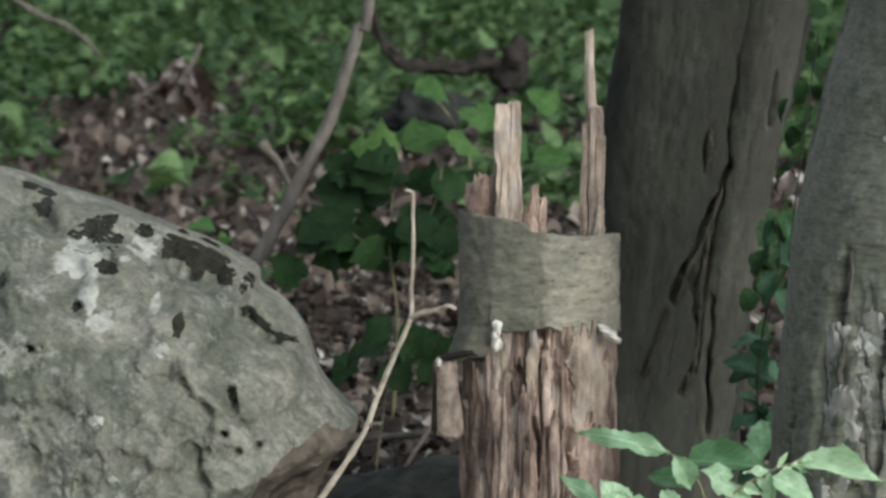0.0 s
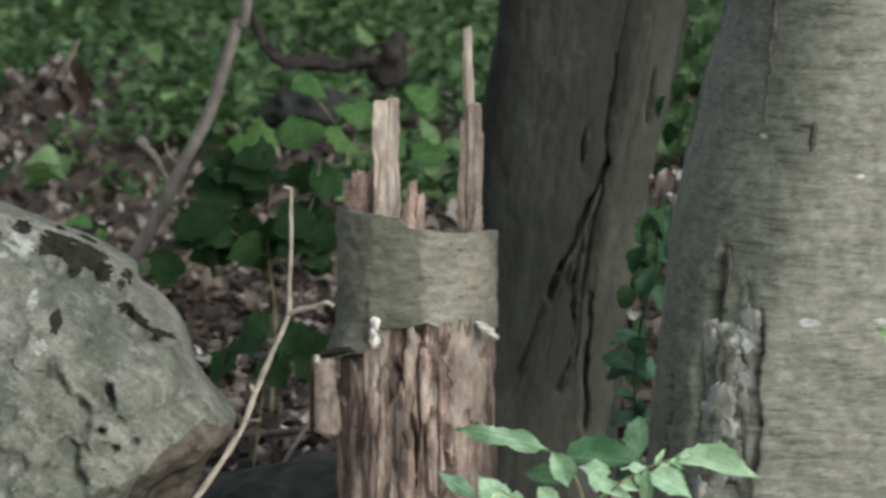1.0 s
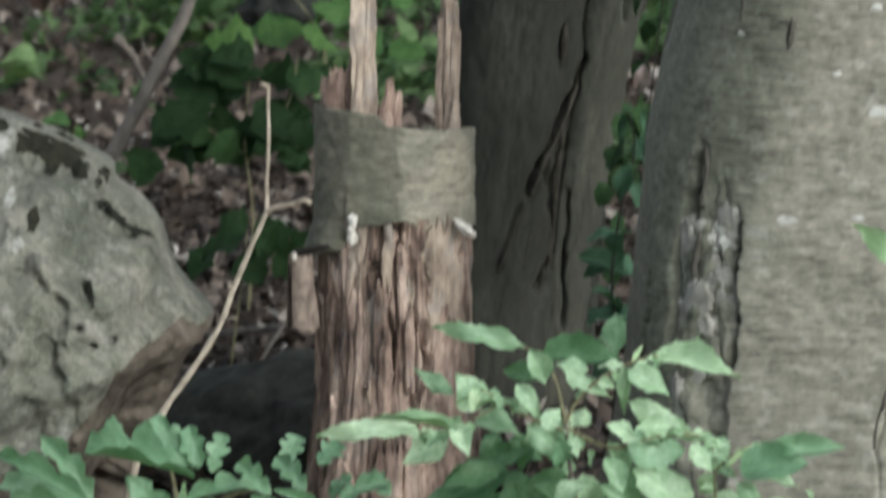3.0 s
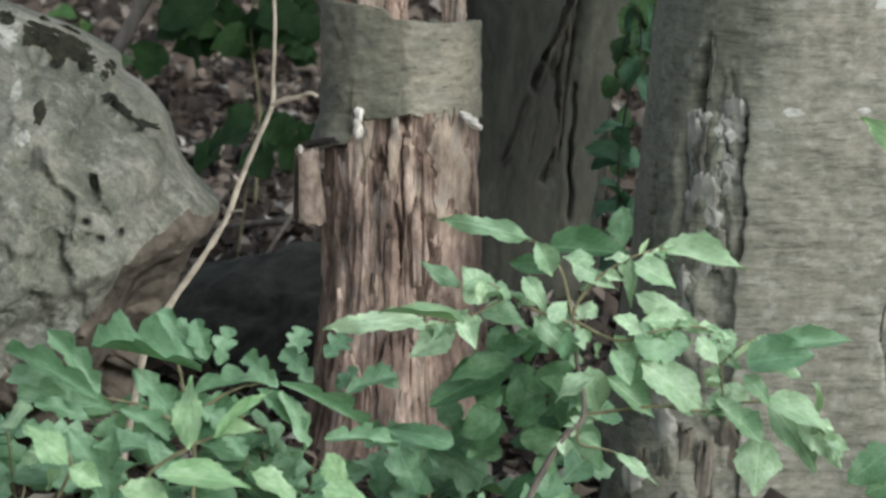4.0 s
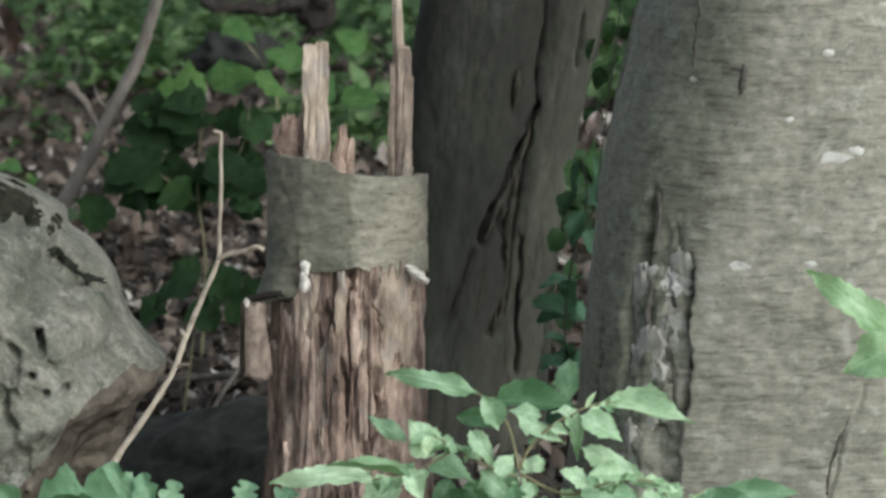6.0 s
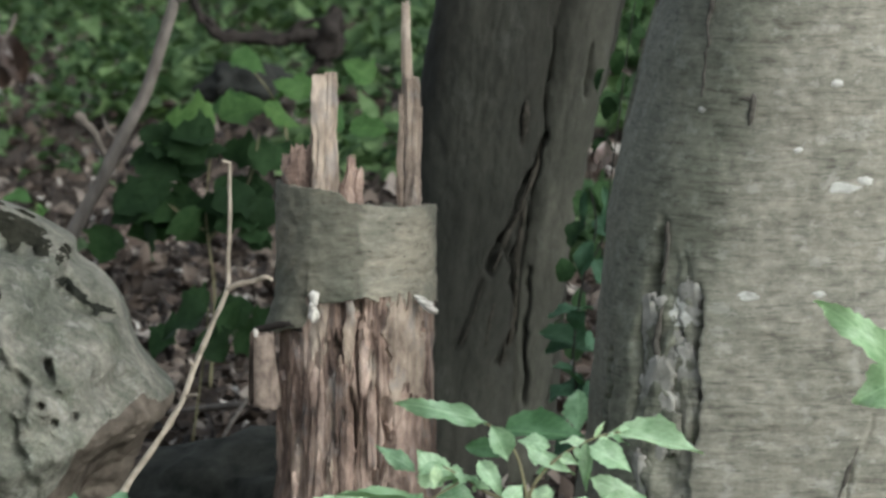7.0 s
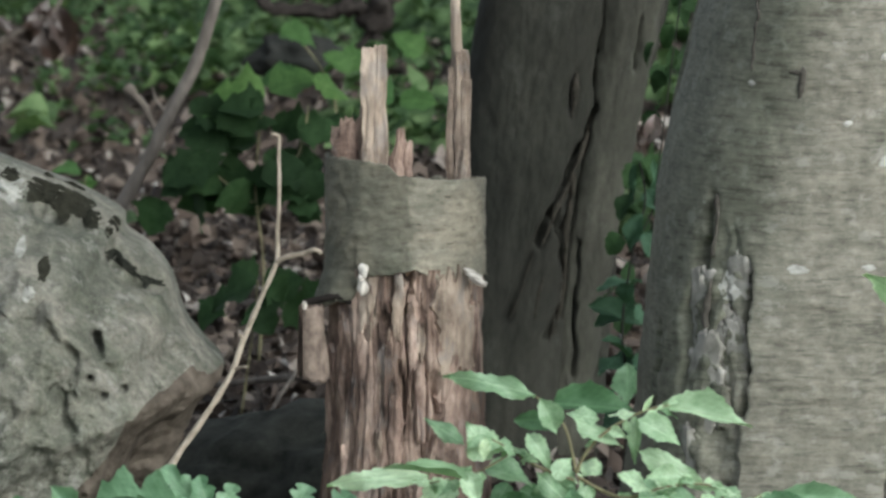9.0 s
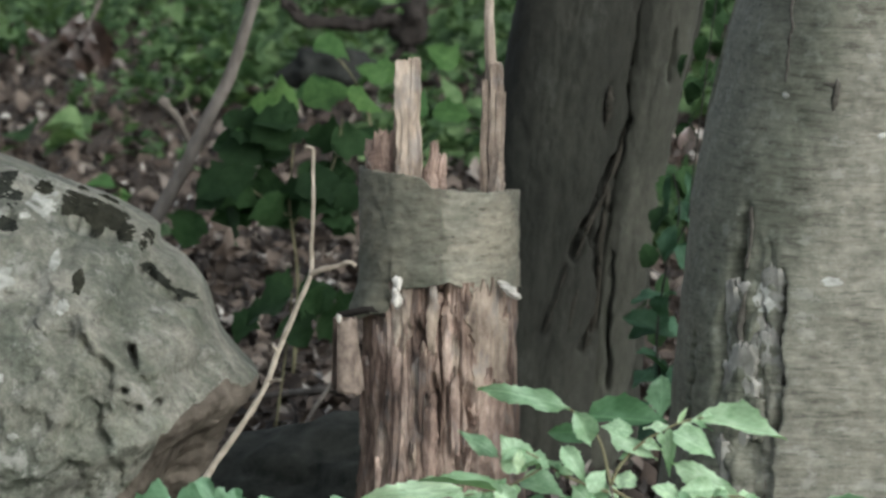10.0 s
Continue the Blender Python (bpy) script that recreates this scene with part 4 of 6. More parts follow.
    v, f = trunk_mesh(lambda z: (interp(z, line) - 0.006, by - 0.026), lambda z: interp(z, girth), steps((-0.12, 1.4, 0.008), (1.4, 4.5, 0.3)), 160, relief_of(x2, s2, 0.4))
    part("side_stem", v, f, PALE_BARK, tree, "paler brown-grey side stem")
    # a darker stem grows against it on the shaded side
    line3 = ((-0.12, 0.20), (0.46, 0.245), (0.65, 0.283), (0.73, 0.303), (0.99, 0.366), (1.4, 0.47), (3.5, 0.95))
    v, f = trunk_mesh(lambda z: (interp(z, line3), by), lambda z: interp(z, ((-0.1, 0.03), (0.6, 0.026), (1.0, 0.034), (3.5, 0.03))), steps((-0.12, 1.4, 0.012), (1.4, 3.5, 0.3)), 90,
                      relief_of(x2 + 0.04, s2, 0.3))
    part("side_stem", v, f, DARK_BARK, tree, "slender dark stem fused to the trunk")
    add_crown(tree, Vector((x0, by, 0)), slope, 6.5, 0.10, DARK_BARK, 8)


build_birch()
build_dark_tree()


# ---- the broken stump ----
def splinter_mesh(foot, tip, width, depth, seed, blunt=0.0):
    """A long splinter of wood, split along the grain, with a jagged tip. width across x, depth along y."""
    foot, tip = Vector(foot), Vector(tip)
    n, sides = 30, 20
    verts, faces = [], []
    for i in range(n + 1):
        t = i / n
        p = foot.lerp(tip, t)
        wd = width * (1 - (0.5 - 0.4 * blunt) * t ** 1.6) * (1 + 0.16 * fbm(t * 6, seed, 0.0, 3))
        off = 0.3 * width * fbm(t * 3, seed + 4, 1.0, 3)
        for k in range(sides):
            w = 2 * math.pi * k / sides
            groove = 1 + 0.5 * noise.noise((k * 1.7, seed, t * 1.6)) + 0.14 * noise.noise((k * 3.1, seed + 2, t * 14))
            cx = max(-0.85, min(0.85, math.cos(w) * 1.2))
            # fibres end at different heights
            top = -1.6 * width * abs(noise.noise((k * 0.8, seed * 1.3, 4.0))) * (1.0 if blunt else 1.6) * smooth(t, 0.72, 1.0)
            verts.append(p + Vector((cx * wd * groove + off, math.sin(w) * depth * groove * (1 - 0.4 * t), top)))
    for i in range(n):
        for k in range(sides):
            j = (k + 1) % sides
            faces.append((i * sides + k, i * sides + j, (i + 1) * sides + j, (i + 1) * sides + k))
    faces.append(tuple(range(n * sides, (n + 1) * sides)))
    faces.append(tuple(range(sides))[::-1])
    return verts, faces


def build_stump():
    cx, cy = (-0.111, 8.000, 0.501)[0], 8.0
    top = (-0.111, 8.000, 0.537)[2]
    stump = root("broken_stump", (cx, cy, 0), "rotten broken stump with grey bark collar and jagged splinters", "stump")

    def core(z):
        return 0.113 + 0.05 * math.exp(-max(z, 0) / 0.12) + 0.012 * (1 - clamp(z / 0.5))

    holes = [([(-0.139, 0.492), (-0.136, 0.470)], 0.009, 0.028), ([(-0.110, 0.556), (-0.100, 0.546)], 0.010, 0.026), ([(-0.060, 0.482), (-0.050, 0.455), (-0.028, 0.415), (-0.022, 0.37)], 0.0055, 0.022),
             ([(-0.094, 0.50), (-0.088, 0.44), (-0.077, 0.39), (-0.082, 0.33), (-0.078, 0.26)], 0.006, 0.024), ([(-0.120, 0.42), (-0.112, 0.37), (-0.116, 0.31)], 0.005, 0.02),
             ([(-0.066, 0.40), (-0.058, 0.34), (-0.066, 0.29), (-0.06, 0.22)], 0.007, 0.024), ([(-0.172, 0.555), (-0.168, 0.50)], 0.004, 0.012), ([(-0.20, 0.47), (-0.196, 0.36), (-0.205, 0.25)], 0.003, 0.008),
             ([(-0.013, 0.52), (-0.008, 0.47), (-0.012, 0.42)], 0.004, 0.012)]

    rents = boxed(holes)

    def relief(w, x, z):
        deg = math.degrees(w) % 360
        # the flank is nearly whole, the middle torn into strips
        torn = 0.22 + 0.95 * math.exp(-((deg - 88) / 19) ** 2) + 0.3 * smooth(z, 0.44, 0.5)
        u = w * 0.115 + 0.005 * fbm(w * 1.5, z * 7, 4.0, 3)
        out = -0.010 * math.exp(-((deg - 88) / 14) ** 2) + 0.004
        for wide, tall, amp in ((0.021, 7.0, 0.014), (0.010, 10.0, 0.010), (0.0045, 14.0, 0.005)):
            i = math.floor(u / wide)
            j = math.floor(z * tall + 4 * noise.noise((i * 5.3, wide * 90, 1.0)) + 0.5 * noise.noise((u * 160, z * 4, 3.0)))
            out += amp * torn * noise.noise((i * 7.37 + 0.3, j * 3.91 + 0.6, wide * 300)) * 1.5
        out += 0.003 * fbm(u * 120, z * 18, 2.0, 4) + 0.004 * fbm(u * 30, z * 12, 6.0, 3)
        if math.sin(w) > 0:
            for line, wd, d, x0, x1, z0, z1 in rents:
                if not (x0 < cx + x < x1 and z0 < z < z1):
                    continue
                q, along = seg_dist(cx + x + 0.003 * fbm(1.0, z * 40, d * 90, 3), z, line)
                if q < 3 * wd:
                    out -= d * math.exp(-(q / wd) ** 2.5) * (1 - 0.5 * abs(2 * along - 1) ** 4)
        return out

    zs = steps((-0.1, 0.1, 0.02), (0.1, top + 0.03, 0.0035))
    v, f = trunk_mesh(lambda z: (cx, cy), core, zs, 460, relief)
    part("rotten_core", v, f, ROTTEN_CORE, stump, "crumbling reddish brown rotten wood")

    # torn slabs of rotten wood round the core
    rng = random.Random(5)
    broad = [(52, 0.40, 0.556, 0.070, 0.012, SPLINTER), (38, 0.30, 0.50, 0.046, 0.008, SPLINTER), (47, 0.19, 0.40, 0.050, 0.006, ROTTEN), (126, 0.16, 0.45, 0.06, -0.004, ROTTEN), (152, 0.12, 0.49, 0.05, -0.004, ROTTEN),
             (118, 0.47, 0.562, 0.030, 0.007, SPLINTER), (95, 0.465, 0.556, 0.016, 0.006, SPLINTER), (103, 0.36, 0.455, 0.024, 0.006, SPLINTER), (83, 0.41, 0.50, 0.014, 0.004, ROTTEN),
             (97, 0.26, 0.37, 0.022, 0.004, ROTTEN), (78, 0.30, 0.42, 0.014, 0.004, ROTTEN), (20, 0.2, 0.50, 0.05, 0.0, ROTTEN), (168, 0.1, 0.43, 0.05, 0.0, ROTTEN),
             (72, 0.06, 0.24, 0.045, 0.0, ROTTEN), (92, 0.05, 0.2, 0.05, 0.0, ROTTEN), (128, 0.02, 0.17, 0.07, 0.0, ROTTEN)]
    for i, (deg, z0, z1, wd, out, mat) in enumerate(broad):
        v, f = shard_mesh(cx, cy, math.radians(deg), core((z0 + z1) / 2) + out, z0, z1, wd, 0.012, 40 + i * 2.9, 0.004)
        part("wood_slab", v, f, mat, stump, shade=False)
    for i in range(18):
        w = math.radians(rng.choice((rng.uniform(60, 118), rng.uniform(2, 178))))
        z1 = top - 0.008 - (rng.random() ** 1.3) * (top - 0.12)
        z0 = max(0.02, z1 - rng.uniform(0.03, 0.10))
        r = core((z0 + z1) / 2) + rng.uniform(-0.006, 0.006)
        v, f = shard_mesh(cx, cy, w, r, z0, z1, rng.uniform(0.008, 0.022), rng.uniform(0.005, 0.010), i * 1.7, rng.uniform(-0.006, 0.02))
        part("wood_slab", v, f, SPLINTER if rng.random() < 0.35 else ROTTEN, stump, shade=False)

    # collar of bark that is left round the top, a shell with thickness
    up = [(-180, 332), (-150, 333), (-120, 338), (-104, 342), (-93, 362), (-70, 368), (-45, 372), (-10, 374), (30, 385), (100, 392), (160, 380), (180, 330)]
    down = [(-180, 600), (-172, 604), (-150, 596), (-140, 586), (-132, 584), (-124, 540), (-100, 536), (-82, 528), (-70, 540), (-50, 556), (-30, 562), (-8, 548), (60, 560), (180, 600)]
    n, m = 400, 60
    verts, faces = [], []
    for skin in (0, 1):
        for i in range(n):
            a = -180 + 360 * i / n
            w = math.radians(a)
            lo = top + (562 - interp(a, down)) * 0.00089 + 0.004 * fbm(a * 0.09, 1.0, 2.0, 3)
            hi = top + (562 - interp(a, up)) * 0.00089 + 0.004 * fbm(a * 0.13, 5.0, 2.0, 3)
            for j in range(m):
                t = j / (m - 1)
                z = lo + (hi - lo) * t
                k = (z - top) / 0.2
                r = 0.1235 + 0.004 * math.sin(2 * w + 1) + 0.0025 * fbm(math.cos(w) * 3, math.sin(w) * 3, z * 26, 3)
                r += 0.010 * smooth(-k, 0.0, 0.5) + 0.02 * smooth(-t, -0.35, 0.0) * smooth(-abs(a + 158), -30, -8)
                tear = -127 + 3 * fbm(z * 40, 1.0, 3.0, 3)
                r += 0.005 * smooth(a, tear - 0.8, tear + 0.8) * smooth(-z, -top - 0.075, -top - 0.05)
                peel = -90 + 4 * fbm(z * 30, 2.0, 5.0, 3)
                r -= 0.0035 * smooth(a, peel - 1, peel + 1) * smooth(-z, -top - 0.068, -top - 0.062 - 0.004 * fbm(a * 0.2, 1.0, 8.0, 3))
                r += 0.002 * fbm(math.cos(w) * 6, math.sin(w) * 6, z * 60, 3) - 0.0105 * skin
                verts.append((cx + 0.0 + r * math.cos(w), cy + r * math.sin(w), z))
    for skin in (0, 1):
        b = skin * n * m
        for i in range(n):
            q = (i + 1) % n
            for j in range(m - 1):
                fc = (b + i * m + j, b + q * m + j, b + q * m + j + 1, b + i * m + j + 1)
                faces.append(fc if skin == 0 else fc[::-1])
    for i in range(n):
        q = (i + 1) % n
        faces.append((i * m, n * m + i * m, n * m + q * m, q * m))
        faces.append((i * m + m - 1, q * m + m - 1, n * m + q * m + m - 1, n * m + i * m + m - 1))
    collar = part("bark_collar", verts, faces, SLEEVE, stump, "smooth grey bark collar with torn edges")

    # splinters that stand up out of the collar
    specs = [((-0.161, 7.930, 0.725), (-0.165, 7.930, 0.915), 0.0155, 0.016), ((-0.148, 7.925, 0.725), (-0.148, 7.925, 0.919), 0.0115, 0.012),
             ((-0.173, 7.950, 0.723), (-0.169, 7.950, 0.866), 0.016, 0.014), ((-0.200, 7.950, 0.732), (-0.196, 7.950, 0.805), 0.028, 0.012),
             ((-0.214, 7.970, 0.730), (-0.217, 7.970, 0.788), 0.014, 0.012), ((-0.124, 7.950, 0.701), (-0.119, 7.950, 0.787), 0.013, 0.010),
             ((-0.107, 7.960, 0.700), (-0.103, 7.960, 0.765), 0.011, 0.010), ((-0.029, 7.990, 0.683), (-0.031, 7.990, 1.029), 0.0125, 0.012),
             ((-0.024, 7.975, 0.685), (-0.020, 7.975, 0.909), 0.012, 0.012), ((-0.018, 7.970, 0.685), (-0.012, 7.970, 0.862), 0.008, 0.010),
             ((-0.038, 7.980, 0.684), (-0.038, 7.980, 0.882), 0.009, 0.010), ((-0.016, 7.960, 0.686), (-0.015, 7.960, 0.753), 0.010, 0.010)]
    for i, (a, b, wd, dp) in enumerate(specs):
        v, f = splinter_mesh(a, b, wd, dp, i * 3.1, 1.0 if i in (0, 1, 8, 9) else 0.0)
        part("splinter", v, f, ROTTEN if i in (3, 4, 5, 6) else SPLINTER, stump, "pale jagged wood splinter", shade=False)

    # a roll of bark peeling off beside the core
    verts, faces = [], []
    c0, c1 = Vector((-0.261, 7.920, 0.507)), Vector((-0.257, 7.920, 0.390))
    nn, mm = 26, 16
    for skin in (0, 1):
        for j in range(mm):
            t = j / (mm - 1)
            c = c0.lerp(c1, t)
            r = 0.020 + 0.009 * t - 0.004 * skin
            for i in range(nn):
                w = math.radians(-150 + 270 * i / (nn - 1))
                rr = r * (1 + 0.06 * fbm(i * 0.4, t * 4, 2.0, 2))
                verts.append(c + Vector((rr * math.cos(w), -rr * math.sin(w) * 0.9, 0.006 * fbm(i * 0.35, 7.0, t, 2))))
    for skin in (0, 1):
        for j in range(mm - 1):
            for i in range(nn - 1):
                b = skin * mm * nn
                fc = (b + j * nn + i, b + j * nn + i + 1, b + (j + 1) * nn + i + 1, b + (j + 1) * nn + i)
                faces.append(fc if skin else fc[::-1])
    for i in range(nn - 1):
        faces.append((i, i + 1, mm * nn + i + 1, mm * nn + i))
        e = (mm - 1) * nn
        faces.append((e + i, mm * nn + e + i, mm * nn + e + i + 1, e + i + 1))
    part("bark_roll", verts, faces, ROLL_BARK, stump, "curled roll of peeling bark", )
    v, f = tube(curve_points([(-0.271, 7.930, 0.510), (-0.244, 7.920, 0.518), (-0.213, 7.910, 0.521), (-0.182, 7.920, 0.511)], 4), taper(13, 0.003, 0.007), 8, 0.9)
    part("bark_strip", v, f, BLACK_WOOD, stump)

    # white shelf fungi on the rim of the bark
    for spots in ([((-0.175, 7.868, 0.568), 0.011), ((-0.178, 7.866, 0.555), 0.009), ((-0.176, 7.862, 0.542), 0.012)], [((-0.268, 7.905, 0.510), 0.0065)],
                  [((-0.008, 7.905, 0.562), 0.011), ((0.000, 7.895, 0.554), 0.013), ((0.008, 7.890, 0.547), 0.011)]):
        for c, r in spots:
            bm = bmesh.new()
            geo = bmesh.ops.create_icosphere(bm, subdivisions=3, radius=r * 0.82)
            for vv in geo["verts"]:
                q = vv.co * 80
                vv.co *= 1 + 0.45 * fbm(q.x * 1.3 + c[0] * 50, q.y * 1.3 + c[2] * 90, q.z * 1.3, 3)
                vv.co = Vector((vv.co.x * 1.25, vv.co.y, vv.co.z * 0.65 - vv.co.x * 0.4)) if c[0] > -0.1 else Vector((vv.co.x * 0.8, vv.co.y, vv.co.z * 1.35))
                vv.co += Vector(c)
            me = bpy.data.meshes.new("fungus")
            bm.to_mesh(me)
            bm.free()
            me.materials.append(FUNGUS)
            me.polygons.foreach_set("use_smooth", [True] * len(me.polygons))
            tagged(under(new("fungus", me), collar), "small white bracket fungus")


build_stump()


# ---- dead stick, sapling, log ----
def build_stick():
    main = curve_points([(-0.533, 7.420, 0.021), (-0.485, 7.420, 0.270), (-0.447, 7.420, 0.337), (-0.390, 7.430, 0.419), (-0.359, 7.440, 0.472), (-0.345, 7.450, 0.512), (-0.317, 7.450, 0.578), (-0.294, 7.450, 0.632),
                         (-0.293, 7.460, 0.670), (-0.290, 7.460, 0.737), (-0.291, 7.470, 0.783), (-0.290, 7.470, 0.818)], 5)
    thing = root("dead_stick", main[0], "thin bare forked tan stick leaning before the boulder", "stick")
    n = len(main)
    v, f = tube(main, [0.0054 - 0.0034 * (i / n) ** 1.3 for i in range(n)], 8, 0.5)
    part("stem", v, f, TWIG, thing)
    side = curve_points([(-0.294, 7.450, 0.632), (-0.275, 7.440, 0.641), (-0.254, 7.430, 0.646), (-0.237, 7.420, 0.653), (-0.226, 7.420, 0.648)], 4)
    v, f = tube(side, taper(len(side), 0.0042, 0.0028), 7, 0.4, 3.0)
    part("side_twig", v, f, TWIG, thing)
    for a, b in (((-0.359, 7.440, 0.472), (-0.338, 7.420, 0.478)), ((-0.290, 7.470, 0.816), (-0.302, 7.460, 0.821)), ((-0.345, 7.450, 0.512), (-0.350, 7.440, 0.525))):
        v, f = tube(curve_points([a, tuple((p + q) / 2 + 0.001 for p, q in zip(a, b)), b], 3), taper(7, 0.003, 0.0015), 6)
        part("bud_twig", v, f, TWIG, thing)


def build_sapling():
    pts = curve_points([(-0.921, 11.000, -0.004), (-0.833, 11.000, 0.214), (-0.764, 11.000, 0.357), (-0.714, 11.000, 0.443), (-0.666, 11.000, 0.542), (-0.608, 11.000, 0.654), (-0.573, 11.000, 0.758), (-0.543, 11.000, 0.857), (-0.514, 11.000, 0.980),
                        (-0.42, 11.1, 2.2), (-0.3, 11.2, 3.6)], 5)
    thing = root("sapling", pts[0], "slender grey-brown sapling leaning over the litter", "sapling")
    v, f = tube(pts, [0.0175 - 0.007 * i / len(pts) for i in range(len(pts))], 12, 0.12)
    part("stem", v, f, SAPLING_PALE, thing)
    for a, b, c in (((-0.666, 11.000, 0.542), (-0.692, 11.000, 0.567), (-0.704, 11.000, 0.604)), ((-0.573, 11.000, 0.758), (-0.555, 11.000, 0.793), (-0.548, 11.000, 0.832))):
        side = curve_points([a, b, c], 4)
        v, f = tube(side, taper(len(side), 0.005, 0.002), 7, 0.3)
        part("side_twig", v, f, SAPLING_PALE, thing)


def build_log():
    pts = curve_points([(-0.757, 16.000, 0.689), (-0.722, 16.000, 0.529), (-0.660, 16.000, 0.448), (-0.561, 16.000, 0.436), (-0.454, 16.000, 0.430), (-0.365, 16.000, 0.448), (-0.308, 16.000, 0.412), (-0.311, 16.000, 0.341)], 6)
    thing = root("fallen_branch", (-0.5, 16.0, 0), "black decayed fallen branch with a knotty end", "branch")
    v, f = tube(pts, [0.007 + 0.014 * smooth(i / len(pts), 0.0, 0.5) for i in range(len(pts))], 14, 1.0)
    part("limb", v, f, BLACK_WOOD, thing)
    knot = curve_points([(-0.329, 16.000, 0.368), (-0.308, 16.000, 0.439), (-0.284, 16.000, 0.511), (-0.272, 16.000, 0.529)], 4)
    v, f = tube(knot, [0.03, 0.036, 0.04, 0.042, 0.044, 0.042, 0.038, 0.034, 0.03, 0.026, 0.022, 0.016, 0.01], 14, 1.1)
    part("knot", v, f, BLACK_WOOD, thing)
    for pts in ([(-0.642, 16.000, 0.443), (-0.686, 16.000, 0.493), (-0.713, 16.000, 0.511)], [(-0.436, 16.000, 0.430), (-0.400, 16.000, 0.475), (-0.347, 16.000, 0.493)], [(-0.329, 16.000, 0.385), (-0.356, 16.000, 0.332), (-0.401, 16.000, 0.314)]):
        pts = curve_points(pts, 5)
        v, f = tube(pts, taper(len(pts), 0.016, 0.006), 9, 0.9, 2.0)
        part("stub", v, f, BLACK_WOOD, thing)


build_stick()
build_sapling()
build_log()


# ---- leaves ----
def leaf_shape(kind, seed):
    """A leaf one unit long along +x, its blade across y, upper side +z."""
    rng = random.Random(seed * 13 + 5)
    if kind in ("oval", "round"):
        n = 18
        outline = []
        for i in range(n + 1):
            t = i / n
            w = math.sin(math.pi * t ** (0.80 if kind == "oval" else 0.72)) ** (0.95 if kind == "oval" else 0.7)
            if kind == "oval":
                w *= 1.06 - 0.30 * smooth(t, 0.5, 0.9)  # drawn out into a point
            outline.append((t, w * (1 + (rng.uniform(-0.09, 0.05) if 0 < i < n else 0))))
    elif kind == "lobed":
        n, turns, deep = 34, rng.uniform(2.4, 3.4), rng.uniform(0.45, 0.62)
        outline = []
        for i in range(n + 1):
            t = i / n
            w = math.sin(math.pi * min(1.0, t * 0.93 + 0.03)) ** 0.6
            lobe = abs(math.sin(math.pi * (t * turns + 0.1))) ** 0.9
            outline.append((t, w * (1.08 - deep + deep * lobe) * (1 + rng.uniform(-0.06, 0.06))))
        outline[-1] = (1.0, 0.03)
    else:
        outline = [(0.0, 0.25), (0.06, 0.75), (0.20, 0.80), (0.30, 1.15), (0.42, 0.80), (0.56, 0.62), (0.66, 0.78), (0.80, 0.40), (1.0, 0.0)]
    droop, fold, wave = rng.uniform(0.0, 0.5), rng.uniform(-0.15, 0.55), rng.uniform(0.02, 0.07)
    hook, twist, skew, phase = rng.uniform(-0.1, 0.5), rng.uniform(-0.35, 0.35), rng.uniform(-0.06, 0.06), rng.uniform(0, 6.28)
    verts, faces = [], []
    cols = (-1, -0.5, 0, 0.5, 1)
    for i, (s, w) in enumerate(outline):
        lift = -droop * s * s + 0.04 * s - hook * max(0.0, s - 0.6) ** 2
        bend = skew * math.sin(math.pi * s)
        for k in cols:
            j = w * 0.5 * k * (1 + rng.uniform(-0.08, 0.08))
            back = 0.05 * abs(k) * (kind == "maple") * (i % 2) + 0.13 * k * k * w * (kind == "lobed") + 0.03 * k * k * (i % 2) * (kind == "oval")
            verts.append((min(s + back, 1.0), j + bend, lift + fold * abs(j) + twist * s * j + wave * abs(k) * math.sin(s * 11 + phase + 2 * k)))
    nc = len(cols)
    for i in range(len(outline) - 1):
        for k in range(nc - 1):
            a = i * nc + k
            faces.append((a, a + nc, a + nc + 1, a + 1))
    return verts, faces


LEAVES = {}


def leaf_data(kind, mat, seed):
    key = (kind, mat.name, seed % 10)
    if key not in LEAVES:
        v, f = leaf_shape(kind, seed % 10)
        LEAVES[key] = mesh_of("leaf", v, f, mat)
    return LEAVES[key]


TO_EYE = Vector((0, -1, 0.12))


def put_leaf(plant, base, tip, width, kind, mat, seed, face=0.6, label=""):
    """A leaf from base to tip. width in metres; face: 0 lies flat, 1 stands towards the viewer's side."""
    rng = random.Random(seed * 7 + 3)
    base, tip = Vector(base), Vector(tip)
    ax = tip - base
    L = ax.length
    up = Vector((rng.gauss(0, 0.25), rng.gauss(0, 0.25), 1)) * (1 - face) + TO_EYE * face
    ax.normalize()
    nz = (up - ax * up.dot(ax)).normalized()
    ny = nz.cross(ax)
    m = Matrix((ax * L, ny * width, nz * L)).transposed().to_4x4()
    m.translation = base - Vector(plant.location)
    ob = new("leaf", leaf_data(kind, mat, seed))
    ob.parent = plant
    ob.matrix_basis = m
    if label:
        tagged(ob, label)
    return ob


def put_stem(plant, points, r0, r1, mat=None, name="stem", leaves=0, seed=0):
    pts = curve_points(points, 5)
    v, f = tube(pts, taper(len(pts), r0, r1), 7, 0.2)
    part(name, v, f, mat or STEM, plant)
    if leaves:
        sprinkle(plant, points, leaves, (0.016, 0.04), "oval", SHRUB_LEAF, seed)


